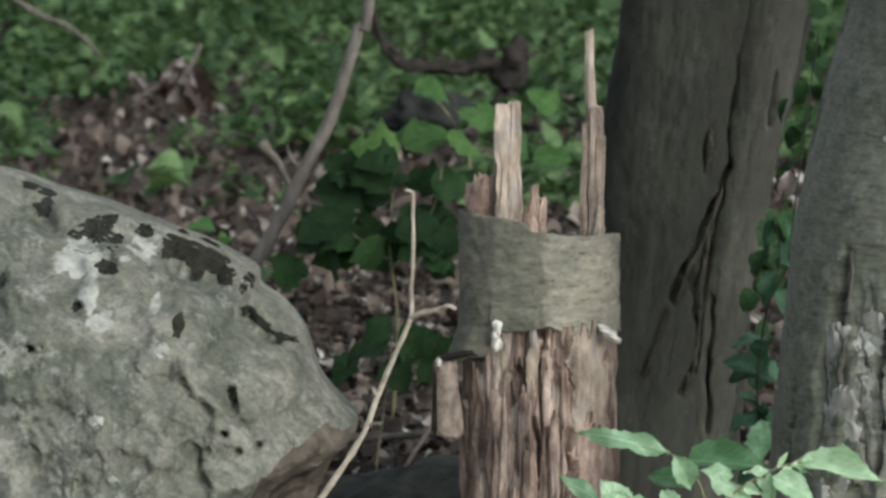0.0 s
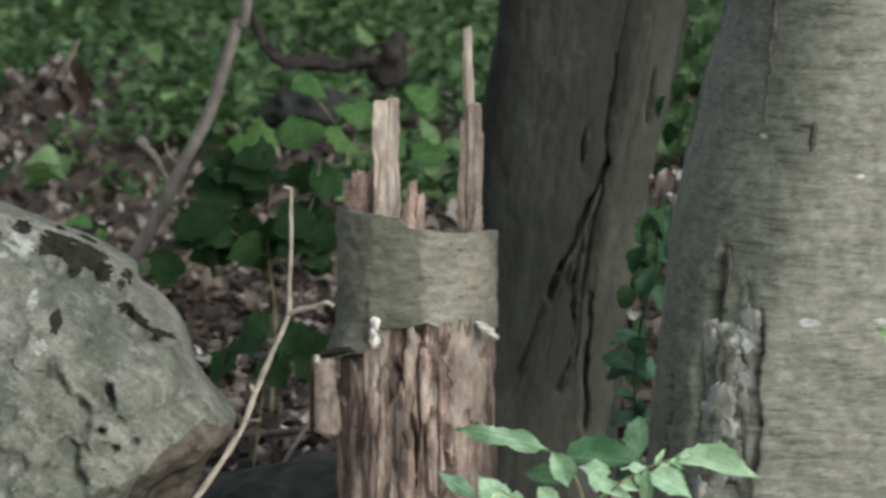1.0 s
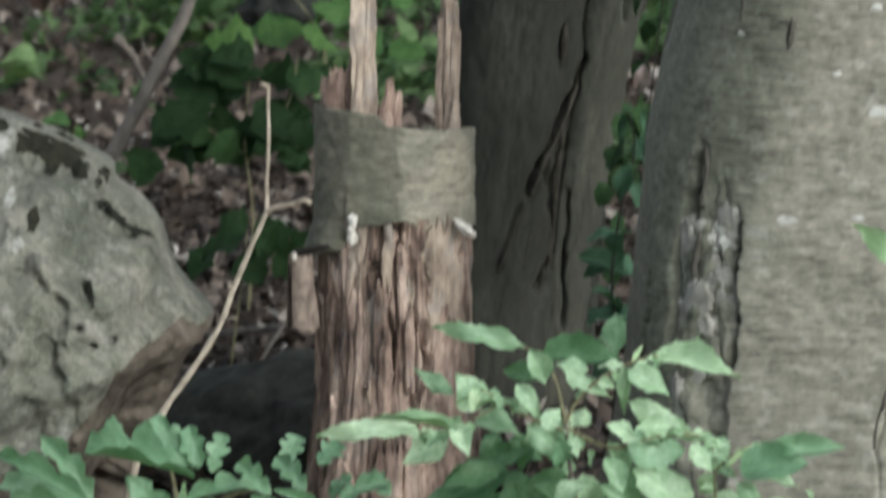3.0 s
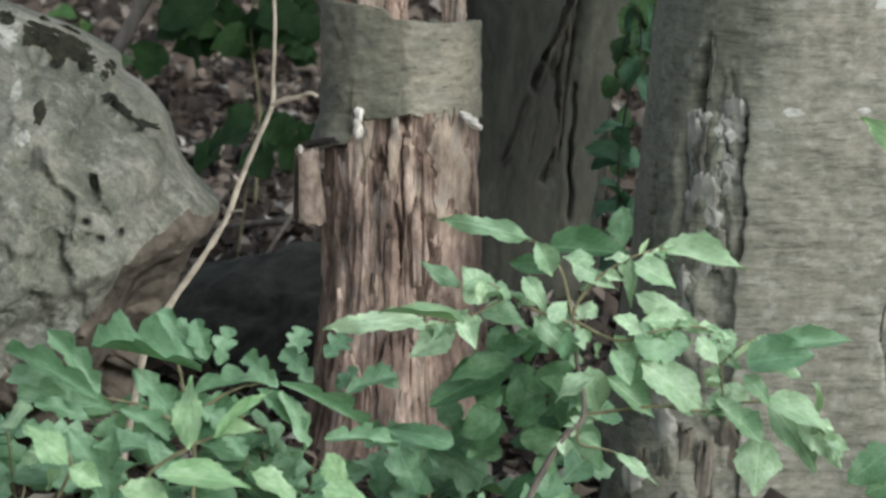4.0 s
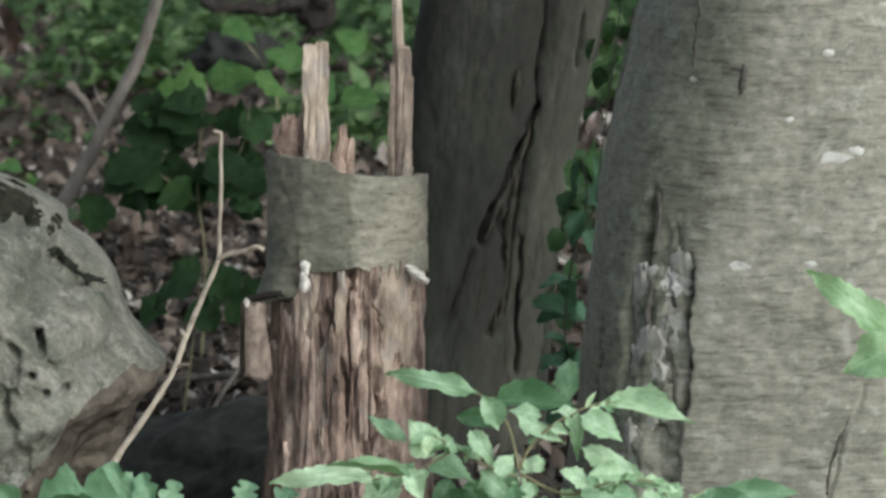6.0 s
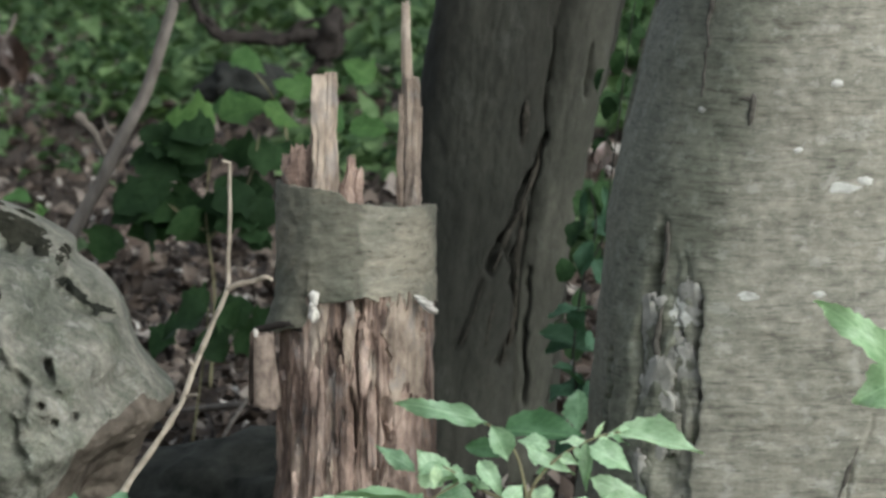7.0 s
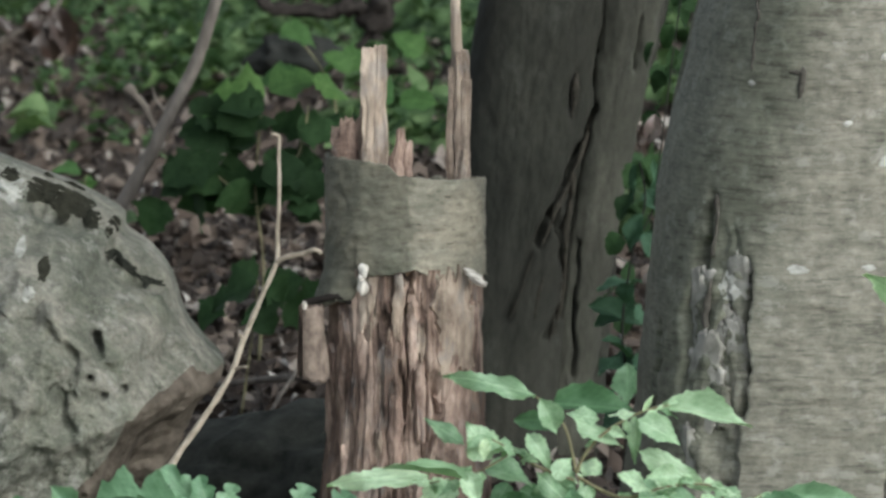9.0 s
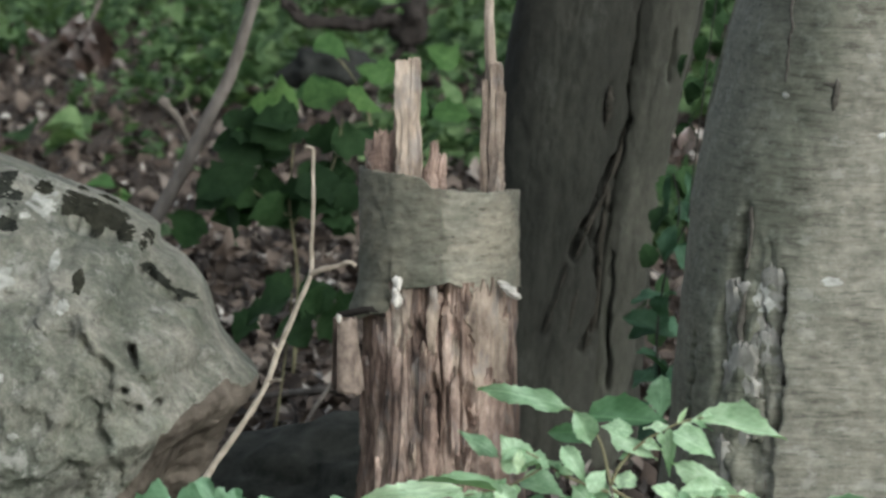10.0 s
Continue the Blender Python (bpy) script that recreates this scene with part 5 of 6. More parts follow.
def sprinkle(plant, points, count, size, kind, mat, seed):
    """Small leaves along a stem."""
    rng = random.Random(seed)
    pts = curve_points(points, 8)
    for k in range(count):
        b = pts[rng.randrange(len(pts) // 3, len(pts))]
        a = rng.uniform(0, 6.283)
        L = rng.uniform(*size)
        tip = b + Vector((L * math.cos(a), rng.uniform(-0.4, 0.4) * L, L * (0.55 * math.sin(a) - 0.15)))
        put_leaf(plant, b, tip, L * rng.uniform(0.42, 0.6), kind, mat, seed + k, rng.uniform(0.3, 0.85))


def leaves_on(plant, rows, depth, kind, mat, seed, face=0.6):
    """rows: base x, z, tip x, z in metres and width in millimetres; each leaf leans a little in depth."""
    rng = random.Random(seed)
    for i, (bx, bz, tx, tz, w) in enumerate(rows):
        y = depth + rng.uniform(-0.06, 0.06)
        put_leaf(plant, (bx, y, bz), (tx, y + rng.uniform(-0.03, 0.03), tz), w * (0.00086 if mat is SHRUB_LEAF else 0.00074 if kind == "lobed" else 0.001), kind, mat, seed + i, face + rng.uniform(-0.15, 0.15))


# ---- leafy shrub before the birch ----
def build_shrub():
    shrub = root("leafy_shrub", (0.063, 7.000, 0.065), "leafy green shrub with oval leaves in front of the birch", "shrub")
    put_stem(shrub, [(0.063, 7.000, 0.065), (0.086, 7.000, 0.138), (0.130, 7.000, 0.214), (0.158, 7.000, 0.246), (0.149, 7.000, 0.315), (0.141, 7.000, 0.386)], 0.006, 0.003, SAPLING, leaves=12, seed=2259)
    put_stem(shrub, [(0.141, 7.000, 0.386), (0.129, 7.000, 0.442), (0.110, 7.000, 0.474), (0.084, 7.000, 0.494)], 0.0022, 0.0012)
    put_stem(shrub, [(0.141, 7.000, 0.386), (0.157, 7.000, 0.418), (0.190, 7.000, 0.450), (0.236, 7.000, 0.474), (0.271, 7.000, 0.482)], 0.0028, 0.0014, leaves=8, seed=2185)
    put_stem(shrub, [(0.145, 7.000, 0.374), (0.086, 7.000, 0.396), (0.054, 7.000, 0.417), (0.023, 7.000, 0.434)], 0.0026, 0.0012, leaves=14, seed=2296)
    put_stem(shrub, [(0.141, 7.000, 0.382), (0.205, 7.000, 0.351), (0.268, 7.000, 0.367), (0.327, 7.000, 0.369), (0.349, 7.000, 0.347)], 0.0028, 0.0012, leaves=20, seed=2444)
    put_stem(shrub, [(0.158, 7.000, 0.246), (0.260, 7.000, 0.258), (0.346, 7.000, 0.254), (0.352, 7.000, 0.319), (0.399, 7.000, 0.356)], 0.003, 0.0012, leaves=20, seed=2444)
    put_stem(shrub, [(0.346, 7.000, 0.254), (0.411, 7.000, 0.265), (0.474, 7.000, 0.238), (0.514, 7.000, 0.194)], 0.0024, 0.0012, leaves=17, seed=2370)
    put_stem(shrub, [(0.154, 7.000, 0.242), (0.151, 7.000, 0.206), (0.197, 7.000, 0.194), (0.231, 7.000, 0.173)], 0.0022, 0.0012)
    put_stem(shrub, [(0.054, 7.000, 0.417), (-0.001, 7.000, 0.386), (-0.064, 7.000, 0.372)], 0.0018, 0.001, leaves=7, seed=2148)

    leaves_on(shrub, [
        (0.084, 0.494, -0.042, 0.529, 30), (0.090, 0.497, 0.115, 0.443, 41), (0.260, 0.478, 0.387, 0.449, 55),
        (0.226, 0.465, 0.285, 0.437, 47), (0.225, 0.460, 0.224, 0.398, 23), (0.140, 0.460, 0.209, 0.425, 52),
        (0.173, 0.458, 0.129, 0.470, 36), (0.023, 0.404, -0.007, 0.454, 58), (-0.015, 0.417, -0.073, 0.452, 29),
        (-0.010, 0.385, -0.122, 0.415, 28), (-0.066, 0.375, -0.209, 0.368, 33), (-0.023, 0.364, -0.087, 0.324, 58),
        (-0.013, 0.390, 0.006, 0.344, 37), (0.013, 0.385, 0.077, 0.380, 59), (0.072, 0.444, 0.107, 0.404, 32),
        (0.144, 0.377, 0.081, 0.353, 55), (0.227, 0.412, 0.330, 0.366, 41), (0.235, 0.323, 0.341, 0.257, 70),
    ], 7.00, "oval", SHRUB_LEAF, 10, 0.62)
    leaves_on(shrub, [
        (0.198, 0.393, 0.250, 0.366, 37), (0.195, 0.343, 0.222, 0.297, 37), (0.189, 0.300, 0.257, 0.238, 50),
        (0.165, 0.311, 0.180, 0.241, 52), (0.172, 0.305, 0.112, 0.282, 41), (0.148, 0.370, 0.157, 0.343, 27),
        (0.177, 0.386, 0.141, 0.402, 36), (0.110, 0.386, 0.133, 0.418, 32), (0.086, 0.386, 0.149, 0.323, 36),
        (0.151, 0.364, 0.170, 0.345, 20), (0.173, 0.347, 0.181, 0.321, 22), (0.201, 0.355, 0.229, 0.303, 34),
        (0.343, 0.270, 0.379, 0.226, 34), (0.379, 0.242, 0.413, 0.205, 34),
    ], 7.00, "oval", SHRUB_LEAF, 1810, 0.62)
    leaves_on(shrub, [
        (0.339, 0.356, 0.377, 0.319, 47), (0.401, 0.315, 0.467, 0.305, 37), (0.362, 0.252, 0.408, 0.205, 48),
        (0.411, 0.273, 0.500, 0.241, 55), (0.415, 0.258, 0.500, 0.168, 59), (0.405, 0.217, 0.397, 0.128, 72),
        (0.457, 0.244, 0.527, 0.173, 43), (0.347, 0.315, 0.328, 0.274, 32), (0.355, 0.282, 0.395, 0.258, 36),
        (0.332, 0.258, 0.371, 0.230, 41), (0.201, 0.194, 0.262, 0.152, 23), (0.151, 0.209, 0.183, 0.193, 22),
        (0.284, 0.386, 0.236, 0.390, 36), (0.482, 0.282, 0.504, 0.233, 36), (0.379, 0.307, 0.419, 0.274, 32),
        (0.315, 0.363, 0.347, 0.323, 36),
    ], 7.00, "oval", SHRUB_LEAF, 110, 0.60)
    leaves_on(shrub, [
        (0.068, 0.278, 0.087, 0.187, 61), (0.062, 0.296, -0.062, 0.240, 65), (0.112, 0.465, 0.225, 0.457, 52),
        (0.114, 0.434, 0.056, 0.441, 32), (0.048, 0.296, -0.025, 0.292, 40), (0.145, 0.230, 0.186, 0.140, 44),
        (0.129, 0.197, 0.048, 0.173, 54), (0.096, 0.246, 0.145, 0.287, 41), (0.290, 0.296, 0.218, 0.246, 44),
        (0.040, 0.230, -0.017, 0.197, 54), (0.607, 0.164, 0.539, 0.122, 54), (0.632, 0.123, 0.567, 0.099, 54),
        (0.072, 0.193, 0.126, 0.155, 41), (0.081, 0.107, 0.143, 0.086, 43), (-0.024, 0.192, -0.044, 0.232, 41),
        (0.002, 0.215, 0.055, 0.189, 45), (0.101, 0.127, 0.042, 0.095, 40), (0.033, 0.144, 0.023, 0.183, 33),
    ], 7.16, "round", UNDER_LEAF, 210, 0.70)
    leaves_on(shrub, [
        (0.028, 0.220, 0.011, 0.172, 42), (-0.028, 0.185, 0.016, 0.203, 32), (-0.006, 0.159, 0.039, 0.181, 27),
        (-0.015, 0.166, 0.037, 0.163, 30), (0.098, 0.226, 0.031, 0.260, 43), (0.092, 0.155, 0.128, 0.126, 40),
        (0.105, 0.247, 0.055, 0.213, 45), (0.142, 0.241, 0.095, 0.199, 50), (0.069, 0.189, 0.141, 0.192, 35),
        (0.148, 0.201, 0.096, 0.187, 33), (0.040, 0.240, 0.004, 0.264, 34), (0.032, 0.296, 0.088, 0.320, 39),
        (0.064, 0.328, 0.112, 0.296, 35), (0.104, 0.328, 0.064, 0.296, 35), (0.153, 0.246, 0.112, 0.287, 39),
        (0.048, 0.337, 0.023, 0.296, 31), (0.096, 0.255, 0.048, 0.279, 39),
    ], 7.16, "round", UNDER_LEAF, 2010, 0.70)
    leaves_on(shrub, [
        (0.227, 0.353, 0.312, 0.348, 70), (0.383, 0.329, 0.475, 0.345, 58), (0.424, 0.355, 0.530, 0.358, 36),
        (-0.025, 0.193, -0.115, 0.225, 34),
        (0.130, 0.367, 0.146, 0.313, 33),
    ], 7.00, "round", LOBED_LEAF, 250, 0.72)
    put_leaf(shrub, (0.013, 6.950, 0.444), (0.012, 6.950, 0.410), 0.016, "oval", PALE_LEAF, 900, 0.9, "small pale folded leaf")
    put_leaf(shrub, (0.233, 6.950, 0.480), (0.247, 6.950, 0.504), 0.008, "oval", PALE_LEAF, 901, 0.8, "pale leaf bud")
    put_leaf(shrub, (0.364, 6.950, 0.333), (0.398, 6.950, 0.364), 0.008, "oval", PALE_LEAF, 902, 0.8, "pale leaf bud")


def build_left_plants():
    a = root("lobed_seedling", (-0.402, 6.800, 0.075), "seedling with large lobed green leaves beside the boulder", "seedling", "seedlings at the boulder")
    put_stem(a, [(-0.402, 6.800, 0.075), (-0.378, 6.800, 0.192), (-0.385, 6.800, 0.278), (-0.400, 6.800, 0.356)], 0.004, 0.002)
    put_stem(a, [(-0.385, 6.800, 0.278), (-0.324, 6.800, 0.317), (-0.264, 6.800, 0.329)], 0.003, 0.0015)
    put_stem(a, [(-0.385, 6.800, 0.263), (-0.447, 6.800, 0.294), (-0.500, 6.800, 0.306)], 0.003, 0.0015)
    leaves_on(a, [
        (-0.507, 0.311, -0.560, 0.397, 46), (-0.508, 0.308, -0.630, 0.384, 47), (-0.510, 0.306, -0.627, 0.356, 57),
        (-0.504, 0.298, -0.620, 0.309, 53), (-0.516, 0.282, -0.585, 0.317, 34), (-0.366, 0.348, -0.511, 0.397, 47),
        (-0.362, 0.352, -0.429, 0.420, 50), (-0.345, 0.348, -0.332, 0.399, 44), (-0.360, 0.356, -0.377, 0.407, 46),
        (-0.270, 0.327, -0.366, 0.344, 42), (-0.262, 0.328, -0.308, 0.376, 40), (-0.261, 0.327, -0.138, 0.271, 33),
        (-0.261, 0.317, -0.207, 0.239, 56), (-0.293, 0.317, -0.232, 0.255, 46), (-0.460, 0.347, -0.401, 0.282, 61),
        (-0.477, 0.294, -0.409, 0.251, 49), (-0.370, 0.298, -0.324, 0.271, 46), (-0.301, 0.278, -0.247, 0.228, 55),
    ], 6.80, "lobed", LOBED_LEAF, 310, 0.62)
    leaves_on(a, [
        (-0.547, 0.271, -0.478, 0.181, 72), (-0.555, 0.239, -0.601, 0.278, 55), (-0.439, 0.255, -0.401, 0.200, 47),
        (-0.339, 0.263, -0.309, 0.232, 38), (-0.485, 0.263, -0.517, 0.169, 53), (-0.201, 0.247, -0.101, 0.239, 46),
        (-0.232, 0.232, -0.263, 0.185, 46),
    ], 6.80, "lobed", LOBED_LEAF, 2110, 0.62)
    b = root("oval_seedling", (-0.465, 6.600, 0.071), "bright seedling with upright oval leaves among lobed ones", "seedling", "seedlings at the boulder")
    put_stem(b, [(-0.465, 6.600, 0.071), (-0.457, 6.600, 0.170), (-0.427, 6.600, 0.239), (-0.370, 6.600, 0.276), (-0.337, 6.600, 0.292), (-0.299, 6.600, 0.318)], 0.0035, 0.0015)
    put_stem(b, [(-0.569, 6.600, 0.170), (-0.531, 6.600, 0.254), (-0.568, 6.600, 0.299)], 0.003, 0.0015)
    leaves_on(b, [
        (-0.373, 0.279, -0.371, 0.375, 40), (-0.340, 0.290, -0.265, 0.352, 16), (-0.340, 0.289, -0.275, 0.301, 28),
        (-0.412, 0.248, -0.283, 0.237, 46), (-0.296, 0.237, -0.218, 0.201, 43), (-0.199, 0.216, -0.135, 0.201, 44),
        (-0.195, 0.257, -0.165, 0.201, 37), (-0.574, 0.338, -0.635, 0.313, 46), (-0.533, 0.255, -0.589, 0.308, 46),
        (-0.539, 0.252, -0.567, 0.222, 30), (-0.599, 0.246, -0.572, 0.261, 22), (-0.464, 0.223, -0.390, 0.201, 44),
        (-0.531, 0.257, -0.487, 0.231, 37),
    ], 6.60, "oval", YOUNG_LEAF, 410, 0.60)
    c = root("lobed_seedling", (-0.066, 7.200, -0.009), "seedling with large lobed green leaves before the stump", "seedling", "seedlings at the boulder")
    put_stem(c, [(-0.066, 7.200, -0.009), (-0.062, 7.200, 0.091), (-0.070, 7.200, 0.157)], 0.004, 0.002)
    leaves_on(c, [
        (-0.070, 0.157, -0.154, 0.183, 60), (-0.066, 0.153, -0.148, 0.091, 90), (-0.062, 0.157, 0.030, 0.101, 100),
        (-0.068, 0.157, -0.099, 0.082, 80), (-0.062, 0.165, 0.007, 0.157, 60), (-0.180, 0.248, -0.107, 0.272, 50),
        (-0.163, 0.281, -0.196, 0.248, 44), (-0.212, 0.289, -0.180, 0.322, 50), (-0.107, 0.248, -0.139, 0.281, 44),
        (-0.261, 0.289, -0.245, 0.330, 50), (-0.229, 0.256, -0.269, 0.305, 46),
        (0.023, 0.116, -0.063, 0.182, 84), (-0.080, 0.104, -0.104, 0.172, 66),
    ], 7.20, "lobed", LOBED_LEAF, 510, 0.65)


def build_right_branch():
    p = root("leafy_branch", (0.751, 7.050, 0.039), "leafy green branch reaching in beside the birch", "shrub")
    put_stem(p, [(0.751, 7.050, 0.039), (0.742, 7.050, 0.258), (0.712, 7.050, 0.444), (0.679, 7.050, 0.548), (0.667, 7.050, 0.588)], 0.006, 0.002, SAPLING)
    leaves_on(p, [
        (0.673, 0.562, 0.555, 0.663, 41), (0.681, 0.565, 0.594, 0.521, 66), (0.679, 0.548, 0.726, 0.588, 47),
        (0.696, 0.492, 0.759, 0.508, 47), (0.712, 0.444, 0.657, 0.411, 47), (0.720, 0.420, 0.776, 0.395, 47),
    ], 7.05, "oval", YOUNG_LEAF, 560, 0.60)


def build_back_plants():
    p = root("maple_seedling", (-0.467, 10.800, 0.005), "maple seedling with broad thin green leaves behind the stump", "seedling", "seedlings behind the stump")
    put_stem(p, [(-0.467, 10.800, 0.005), (-0.454, 10.800, 0.225), (-0.471, 10.800, 0.396), (-0.458, 10.800, 0.554)], 0.004, 0.002)
    put_stem(p, [(-0.465, 10.800, 0.359), (-0.562, 10.800, 0.432), (-0.634, 10.800, 0.481)], 0.003, 0.0015)
    put_stem(p, [(-0.465, 10.800, 0.347), (-0.380, 10.800, 0.469), (-0.356, 10.800, 0.578)], 0.003, 0.0015)
    leaves_on(p, [
        (-0.452, 0.596, -0.573, 0.605, 120), (-0.440, 0.602, -0.337, 0.633, 115), (-0.343, 0.639, -0.271, 0.590, 84),
        (-0.549, 0.554, -0.597, 0.578, 84),
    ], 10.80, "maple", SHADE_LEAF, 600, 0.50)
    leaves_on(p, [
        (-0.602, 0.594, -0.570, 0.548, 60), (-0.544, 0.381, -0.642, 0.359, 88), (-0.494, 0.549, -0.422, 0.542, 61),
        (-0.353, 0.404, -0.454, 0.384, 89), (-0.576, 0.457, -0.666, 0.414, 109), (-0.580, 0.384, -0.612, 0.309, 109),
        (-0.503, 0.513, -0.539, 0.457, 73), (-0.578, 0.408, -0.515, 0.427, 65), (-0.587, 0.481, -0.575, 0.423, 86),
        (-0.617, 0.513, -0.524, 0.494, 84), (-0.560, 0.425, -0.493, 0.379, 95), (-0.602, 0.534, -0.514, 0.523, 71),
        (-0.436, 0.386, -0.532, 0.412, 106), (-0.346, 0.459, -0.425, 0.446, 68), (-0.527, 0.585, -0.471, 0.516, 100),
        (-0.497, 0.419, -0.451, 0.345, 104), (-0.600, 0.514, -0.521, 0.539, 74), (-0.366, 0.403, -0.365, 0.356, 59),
    ], 10.80, "maple", DEEP_SHADE_LEAF, 620, 0.60)
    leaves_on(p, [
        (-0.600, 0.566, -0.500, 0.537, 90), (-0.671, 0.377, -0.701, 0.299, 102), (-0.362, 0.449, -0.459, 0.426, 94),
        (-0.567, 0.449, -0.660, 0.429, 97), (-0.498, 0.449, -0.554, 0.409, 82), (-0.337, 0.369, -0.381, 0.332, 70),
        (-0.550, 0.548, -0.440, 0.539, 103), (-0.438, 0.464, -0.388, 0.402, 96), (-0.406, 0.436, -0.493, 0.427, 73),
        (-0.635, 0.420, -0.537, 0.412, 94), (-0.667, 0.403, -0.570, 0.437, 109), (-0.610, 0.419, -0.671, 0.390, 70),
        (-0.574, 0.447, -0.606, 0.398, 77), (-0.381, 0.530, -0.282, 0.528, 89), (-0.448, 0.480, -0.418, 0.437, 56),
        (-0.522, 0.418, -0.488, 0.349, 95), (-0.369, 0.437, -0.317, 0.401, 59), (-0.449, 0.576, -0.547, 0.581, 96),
    ], 10.80, "maple", DEEP_SHADE_LEAF, 2420, 0.60)
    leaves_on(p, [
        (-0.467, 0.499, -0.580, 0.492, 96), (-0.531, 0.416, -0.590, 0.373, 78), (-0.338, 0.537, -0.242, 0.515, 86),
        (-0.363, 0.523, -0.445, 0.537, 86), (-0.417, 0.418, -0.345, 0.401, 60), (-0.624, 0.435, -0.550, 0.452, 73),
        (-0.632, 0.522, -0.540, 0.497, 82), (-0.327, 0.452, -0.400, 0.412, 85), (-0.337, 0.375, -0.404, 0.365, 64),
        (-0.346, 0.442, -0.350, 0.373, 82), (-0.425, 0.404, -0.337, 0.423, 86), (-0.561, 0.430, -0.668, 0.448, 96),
    ], 10.80, "maple", DEEP_SHADE_LEAF, 4220, 0.60)
    q = root("maple_seedling", (-0.368, 12.400, -0.048), "maple seedling with broad thin green leaves behind the stump", "seedling", "seedlings behind the stump")
    put_stem(q, [(-0.368, 12.400, -0.048), (-0.339, 12.400, 0.372), (-0.366, 12.400, 0.511), (-0.435, 12.400, 0.608)], 0.004, 0.002)
    leaves_on(q, [
        (-0.477, 0.622, -0.387, 0.611, 99), (-0.311, 0.553, -0.394, 0.504, 83), (-0.332, 0.560, -0.255, 0.546, 110),
        (-0.200, 0.462, -0.255, 0.490, 83), (-0.186, 0.455, -0.089, 0.448, 72), (-0.436, 0.518, -0.533, 0.511, 97),
        (-0.311, 0.525, -0.366, 0.581, 69), (-0.130, 0.567, -0.200, 0.622, 83),
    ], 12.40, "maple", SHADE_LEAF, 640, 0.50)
    r = root("dark_seedling", (-0.467, 10.000, 0.024), "low dark green seedling in the shade of the boulder", "seedling", "seedlings behind the stump")
    put_stem(r, [(-0.467, 10.000, 0.024), (-0.443, 10.000, 0.195), (-0.432, 10.000, 0.297)], 0.003, 0.0015)
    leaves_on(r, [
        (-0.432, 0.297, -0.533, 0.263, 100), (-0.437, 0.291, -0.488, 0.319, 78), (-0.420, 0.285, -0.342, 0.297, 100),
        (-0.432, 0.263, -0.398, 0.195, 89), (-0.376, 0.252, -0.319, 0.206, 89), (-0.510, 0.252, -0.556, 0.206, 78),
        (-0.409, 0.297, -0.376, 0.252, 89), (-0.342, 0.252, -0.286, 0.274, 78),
    ], 10.00, "maple", DEEP_SHADE_LEAF, 660, 0.55)
    s = root("climbing_vine", (0.257, 8.900, 0.024), "green vine with hanging leaves between two trunks", "vine")
    put_stem(s, [(0.257, 8.900, 0.024), (0.272, 8.900, 0.207), (0.261, 8.900, 0.348), (0.281, 8.900, 0.490), (0.301, 8.900, 0.570), (0.290, 8.900, 0.640)], 0.003, 0.0015, DARK_BARK)
    put_stem(s, [(0.281, 8.900, 0.490), (0.316, 8.900, 0.560), (0.325, 8.900, 0.640), (0.354, 8.900, 0.870), (0.369, 8.900, 0.970)], 0.002, 0.0012, DARK_BARK)
    leaves_on(s, [
        (0.216, 0.411, 0.296, 0.431, 46), (0.201, 0.379, 0.308, 0.346, 44), (0.294, 0.371, 0.214, 0.336, 51),
        (0.224, 0.326, 0.301, 0.294, 51), (0.294, 0.550, 0.266, 0.482, 36), (0.313, 0.520, 0.302, 0.467, 26),
        (0.281, 0.640, 0.278, 0.558, 14), (0.315, 0.640, 0.326, 0.558, 12), (0.256, 0.298, 0.216, 0.268, 46),
        (0.267, 0.187, 0.217, 0.156, 59), (0.267, 0.156, 0.307, 0.116, 59), (0.247, 0.237, 0.207, 0.197, 50),
        (0.291, 0.540, 0.278, 0.485, 40), (0.296, 0.520, 0.321, 0.469, 38), (0.278, 0.429, 0.256, 0.379, 46),
        (0.284, 0.389, 0.314, 0.338, 42), (0.276, 0.308, 0.247, 0.266, 46), (0.282, 0.298, 0.317, 0.268, 44),
    ], 8.90, "oval", VINE_LEAF, 680, 0.45)
    leaves_on(s, [
        (0.301, 0.590, 0.324, 0.550, 34), (0.275, 0.227, 0.312, 0.187, 50),
    ], 8.90, "oval", VINE_LEAF, 2480, 0.45)
    leaves_on(s, [
        (0.269, 0.286, 0.269, 0.207, 61), (0.306, 0.490, 0.316, 0.459, 22),
    ], 8.90, "oval", LOBED_LEAF, 780, 0.60)
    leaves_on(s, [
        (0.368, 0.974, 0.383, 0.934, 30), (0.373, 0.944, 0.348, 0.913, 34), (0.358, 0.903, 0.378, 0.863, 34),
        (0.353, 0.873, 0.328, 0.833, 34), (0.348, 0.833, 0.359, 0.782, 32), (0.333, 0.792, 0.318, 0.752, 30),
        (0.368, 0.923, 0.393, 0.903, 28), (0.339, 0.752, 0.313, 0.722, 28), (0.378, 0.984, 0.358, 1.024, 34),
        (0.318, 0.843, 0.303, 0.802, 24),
    ], 9.00, "round", DEEP_SHADE_LEAF, 760, 0.60)
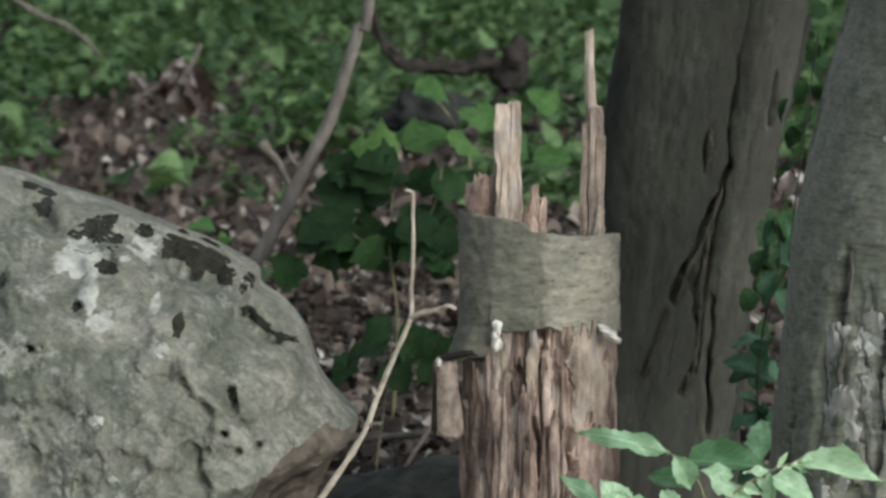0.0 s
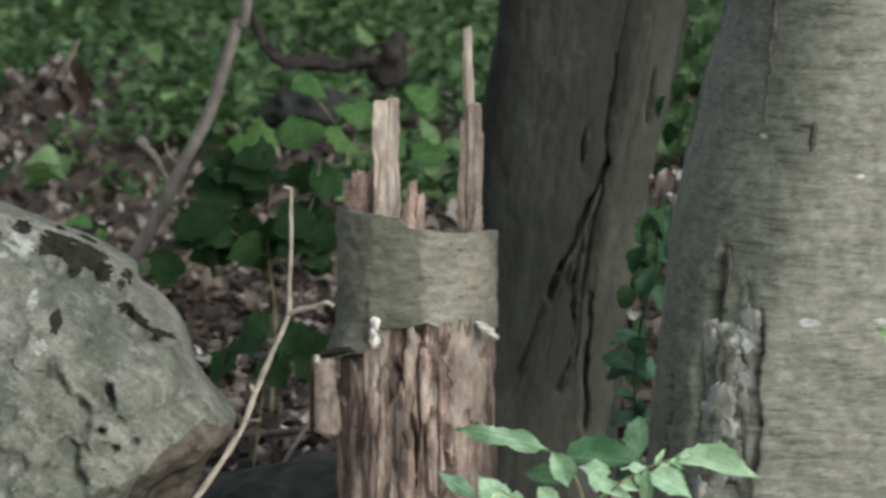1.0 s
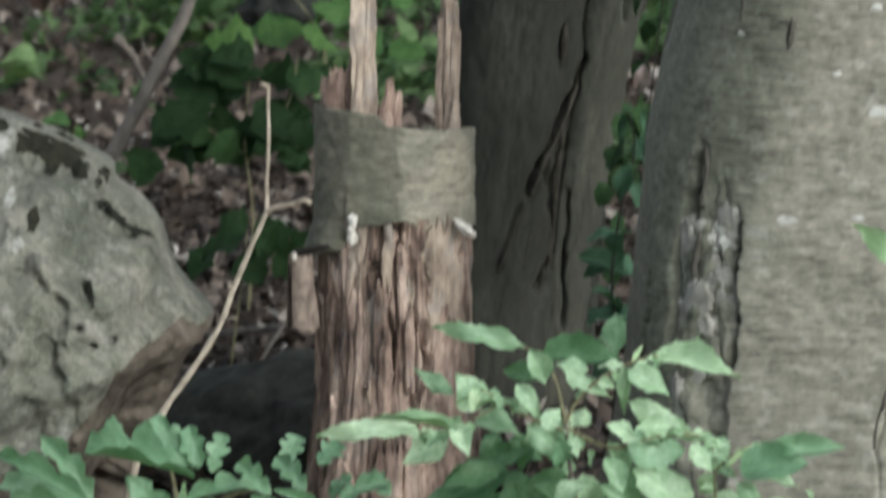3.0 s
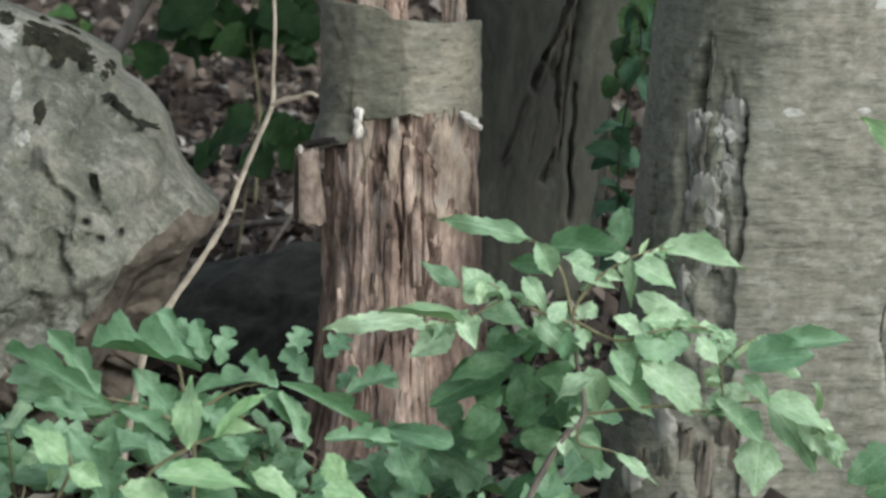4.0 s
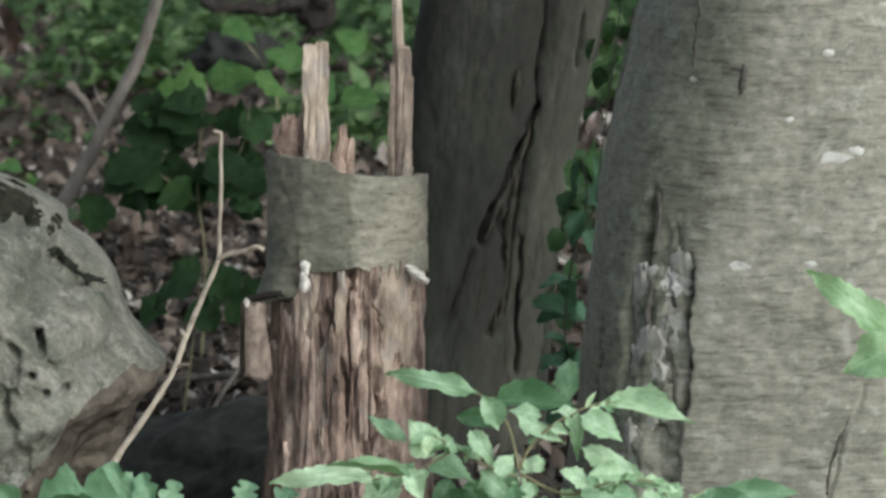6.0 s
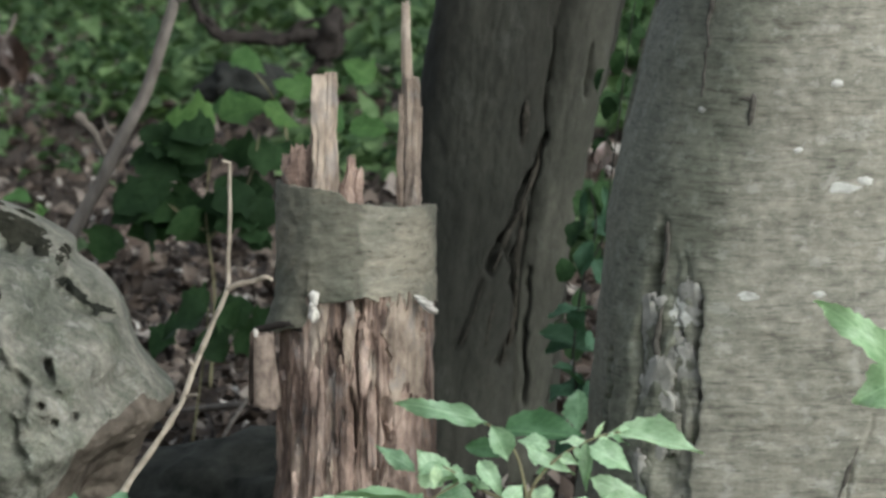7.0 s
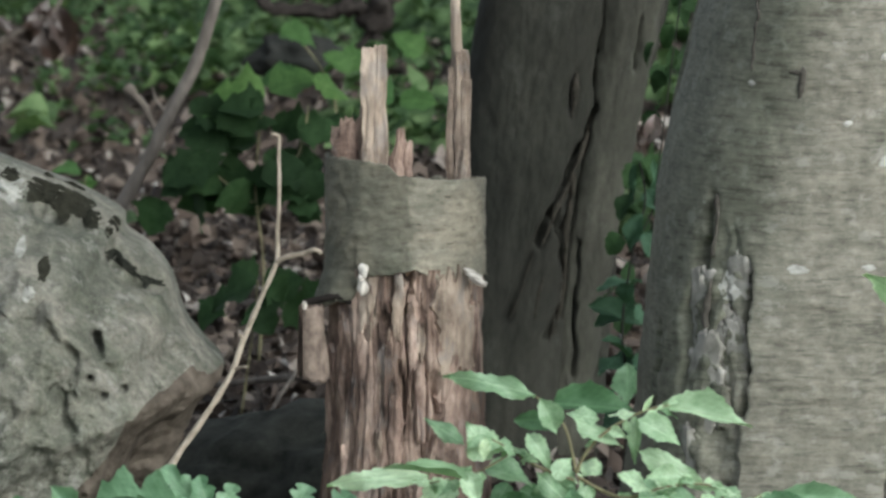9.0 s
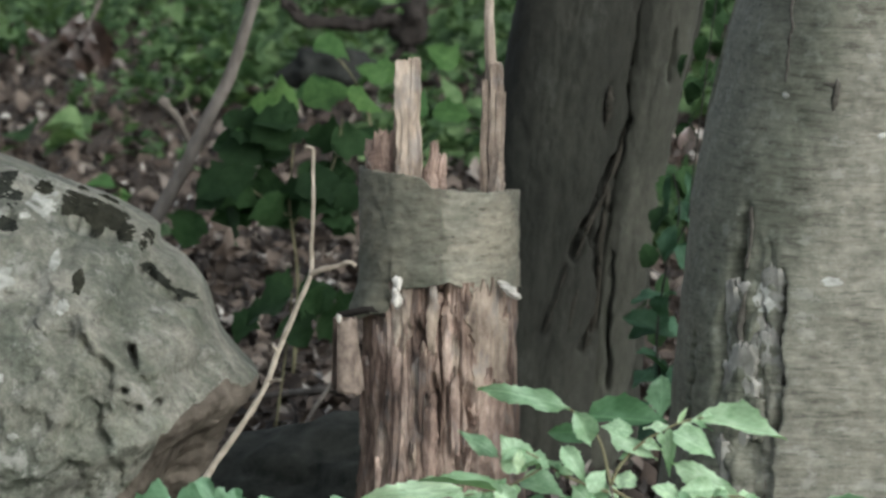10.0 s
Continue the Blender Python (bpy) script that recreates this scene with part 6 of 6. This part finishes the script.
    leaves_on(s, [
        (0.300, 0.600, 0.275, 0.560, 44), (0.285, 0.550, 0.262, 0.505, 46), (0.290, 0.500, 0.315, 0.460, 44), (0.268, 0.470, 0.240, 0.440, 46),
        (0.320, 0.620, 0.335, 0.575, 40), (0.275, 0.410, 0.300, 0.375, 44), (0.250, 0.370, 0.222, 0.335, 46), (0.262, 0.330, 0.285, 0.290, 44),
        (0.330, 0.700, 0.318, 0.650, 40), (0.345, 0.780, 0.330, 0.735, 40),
    ], 9.25, "round", DEEP_SHADE_LEAF, 740, 0.55)
    put_leaf(s, (0.301, 8.850, 0.715), (0.302, 8.850, 0.665), 0.03, "oval", BROWN_LEAF, 700, 0.8, "withered reddish brown leaf")
    put_leaf(s, (0.318, 8.850, 0.730), (0.299, 8.850, 0.670), 0.03, "oval", PALE_DEAD, 701, 0.8, "withered pale leaf")


def build_fillers():
    """Low seedlings that close the gaps near the ground."""
    rng = random.Random(77)
    for i in range(26):
        x = -0.95 + 1.12 * (i % 20 + rng.random()) / 20 if i < 20 else -0.62 + 0.34 * (i - 20 + rng.random()) / 6
        y = rng.uniform(6.95, 7.45) if i < 20 else rng.uniform(7.3, 7.7)
        g0 = (x, y, ground_z(x, y))
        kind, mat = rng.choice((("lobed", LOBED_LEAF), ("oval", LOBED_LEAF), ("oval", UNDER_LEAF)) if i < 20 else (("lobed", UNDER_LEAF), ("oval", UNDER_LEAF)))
        plant = root("low_seedling", g0, "low green seedling on the leaf litter", "seedling", "low seedlings")
        h = rng.uniform(0.09, 0.2) * (0.5 if -0.24 < x < 0.0 else 1.0)
        lean = rng.uniform(-0.05, 0.05)
        put_stem(plant, [g0, (x + lean * 0.4, y, h * 0.5), (x + lean, y - 0.02, h)], 0.003, 0.0015)
        for k in range(rng.randint(5, 8)):
            a = rng.uniform(0, 6.283)
            s = rng.uniform(0.45, 1.0)
            b = Vector((x + lean * s, y - 0.02 * s, h * s))
            L = rng.uniform(0.07, 0.12)
            tip = b + Vector((L * math.cos(a), 0.5 * L * math.sin(a), rng.uniform(-0.03, 0.035)))
            put_leaf(plant, b, tip, L * rng.uniform(0.42, 0.62), kind, mat, 1000 + i * 20 + k, rng.uniform(0.35, 0.75))


def build_litter_plants():
    """Small seedlings scattered over the litter behind the boulder."""
    rng = random.Random(19)
    for i in range(22):
        y = rng.uniform(11.4, 14.6)
        x = rng.uniform(-0.105, -0.07) * y
        g0 = (x, y, ground_z(x, y))
        plant = root("low_seedling", g0, "small green seedling among brown leaf litter", "seedling", "seedlings in the litter")
        h = rng.uniform(0.05, 0.15)
        put_stem(plant, [g0, (x, y, g0[2] + h * 0.5), (x + 0.01, y, g0[2] + h)], 0.003, 0.0015)
        for k in range(rng.randint(4, 7)):
            a = rng.uniform(0, 6.283)
            L = rng.uniform(0.04, 0.09)
            b = Vector((x, y, g0[2] + h * rng.uniform(0.5, 1.0)))
            put_leaf(plant, b, b + Vector((L * math.cos(a), 0.6 * L * math.sin(a), rng.uniform(-0.02, 0.03))), L * rng.uniform(0.5, 0.75), "oval",
                     SHADE_LEAF if i % 2 else HERB_SINGLE, 3000 + i * 10 + k, rng.uniform(0.35, 0.7))


build_litter_plants()
build_shrub()
build_left_plants()
build_fillers()
build_right_branch()
build_back_plants()


# ---- stones and dead leaves ----
def build_stone(name, centre, size, seed, label, mat):
    bm = bmesh.new()
    bmesh.ops.create_icosphere(bm, subdivisions=4, radius=1.0)
    for v in bm.verts:
        q = v.co * 1.4
        v.co *= 1 + 0.36 * fbm(q.x + seed, q.y, q.z, 5)
        v.co = Vector((v.co.x * size[0], v.co.y * size[1], v.co.z * size[2]))
    me = bpy.data.meshes.new(name)
    bm.to_mesh(me)
    bm.free()
    me.materials.append(mat)
    me.polygons.foreach_set("use_smooth", [True] * len(me.polygons))
    ob = new(name, me)
    ob.location = centre
    tagged(ob, label, "stone")


build_stone("dark_stone", (-0.30, 8.75, 0.04), (0.27, 0.2, 0.16), 4.0, "dark mossy stone in the shade behind the boulder", DARK_STONE)
# nearly black lump added for the shaded hollow under the branch
build_stone("hollow_shade", (-0.59, 16.6, 0.24), (0.15, 0.12, 0.08), 2.0, "dark lump in place of the shaded hollow under a fallen branch", HOLLOW_SHADE)
build_stone("grey_stone", (-0.93, 12.9, 0.0), (0.12, 0.12, 0.062), 9.0, "dark grey stone half sunk in leaf litter", DARK_STONE)


def build_dead_clump():
    p = root("dead_leaf_clump", (-1.349, 16.000, 0.314), "curled brown dead leaves caught on a twig", "dead leaves")
    put_stem(p, [(-1.510, 16.000, 0.332), (-1.420, 16.000, 0.385), (-1.330, 16.000, 0.439), (-1.294, 16.000, 0.511)], 0.012, 0.006, SAPLING)
    for i, (a, b, w) in enumerate([((-1.384, 16.000, 0.439), (-1.367, 16.000, 0.314), 0.10), ((-1.330, 16.000, 0.448), (-1.296, 16.000, 0.314), 0.09), ((-1.348, 16.000, 0.439), (-1.340, 16.000, 0.350), 0.1),
                                   ((-1.527, 16.000, 0.412), (-1.447, 16.000, 0.368), 0.05), ((-1.456, 16.000, 0.350), (-1.509, 16.000, 0.412), 0.05),
                                   ((-1.375, 16.000, 0.421), (-1.421, 16.000, 0.332), 0.09), ((-1.322, 16.000, 0.412), (-1.269, 16.000, 0.287), 0.1), ((-1.366, 16.000, 0.385), (-1.332, 16.000, 0.269), 0.1), ((-1.402, 16.000, 0.430), (-1.322, 16.000, 0.394), 0.1)]):
        put_leaf(p, a, b, w, "maple", BROWN_LEAF, 820 + i, 0.7)


build_dead_clump()


def build_twig(points, r, label):
    ob = root("fallen_twig", points[0], label, "twig", "fallen twigs")
    pts = curve_points(points, 5)
    v, f = tube(pts, taper(len(pts), r, r * 0.5), 7, 0.5)
    part("stem", v, f, SAPLING, ob)


build_twig([(-0.44, 8.6, 0.03), (-0.36, 8.9, 0.2), (-0.3, 9.3, 0.25)], 0.006, "dark dry twig leaning on the mossy stone")
build_twig([(-0.62, 10.4, 0.02), (-0.3, 10.1, 0.09), (-0.1, 10.0, 0.05)], 0.008, "grey dry twig on the leaf litter")
build_twig([(-2.056, 17.000, 0.639), (-1.943, 17.000, 0.563), (-1.801, 17.000, 0.496), (-1.717, 17.000, 0.411)], 0.012, "grey dry twig on the leaf litter")
build_twig([(-0.831, 12.000, 0.523), (-0.791, 12.000, 0.476), (-0.756, 12.000, 0.408)], 0.014, "pale broken twig standing in the litter")
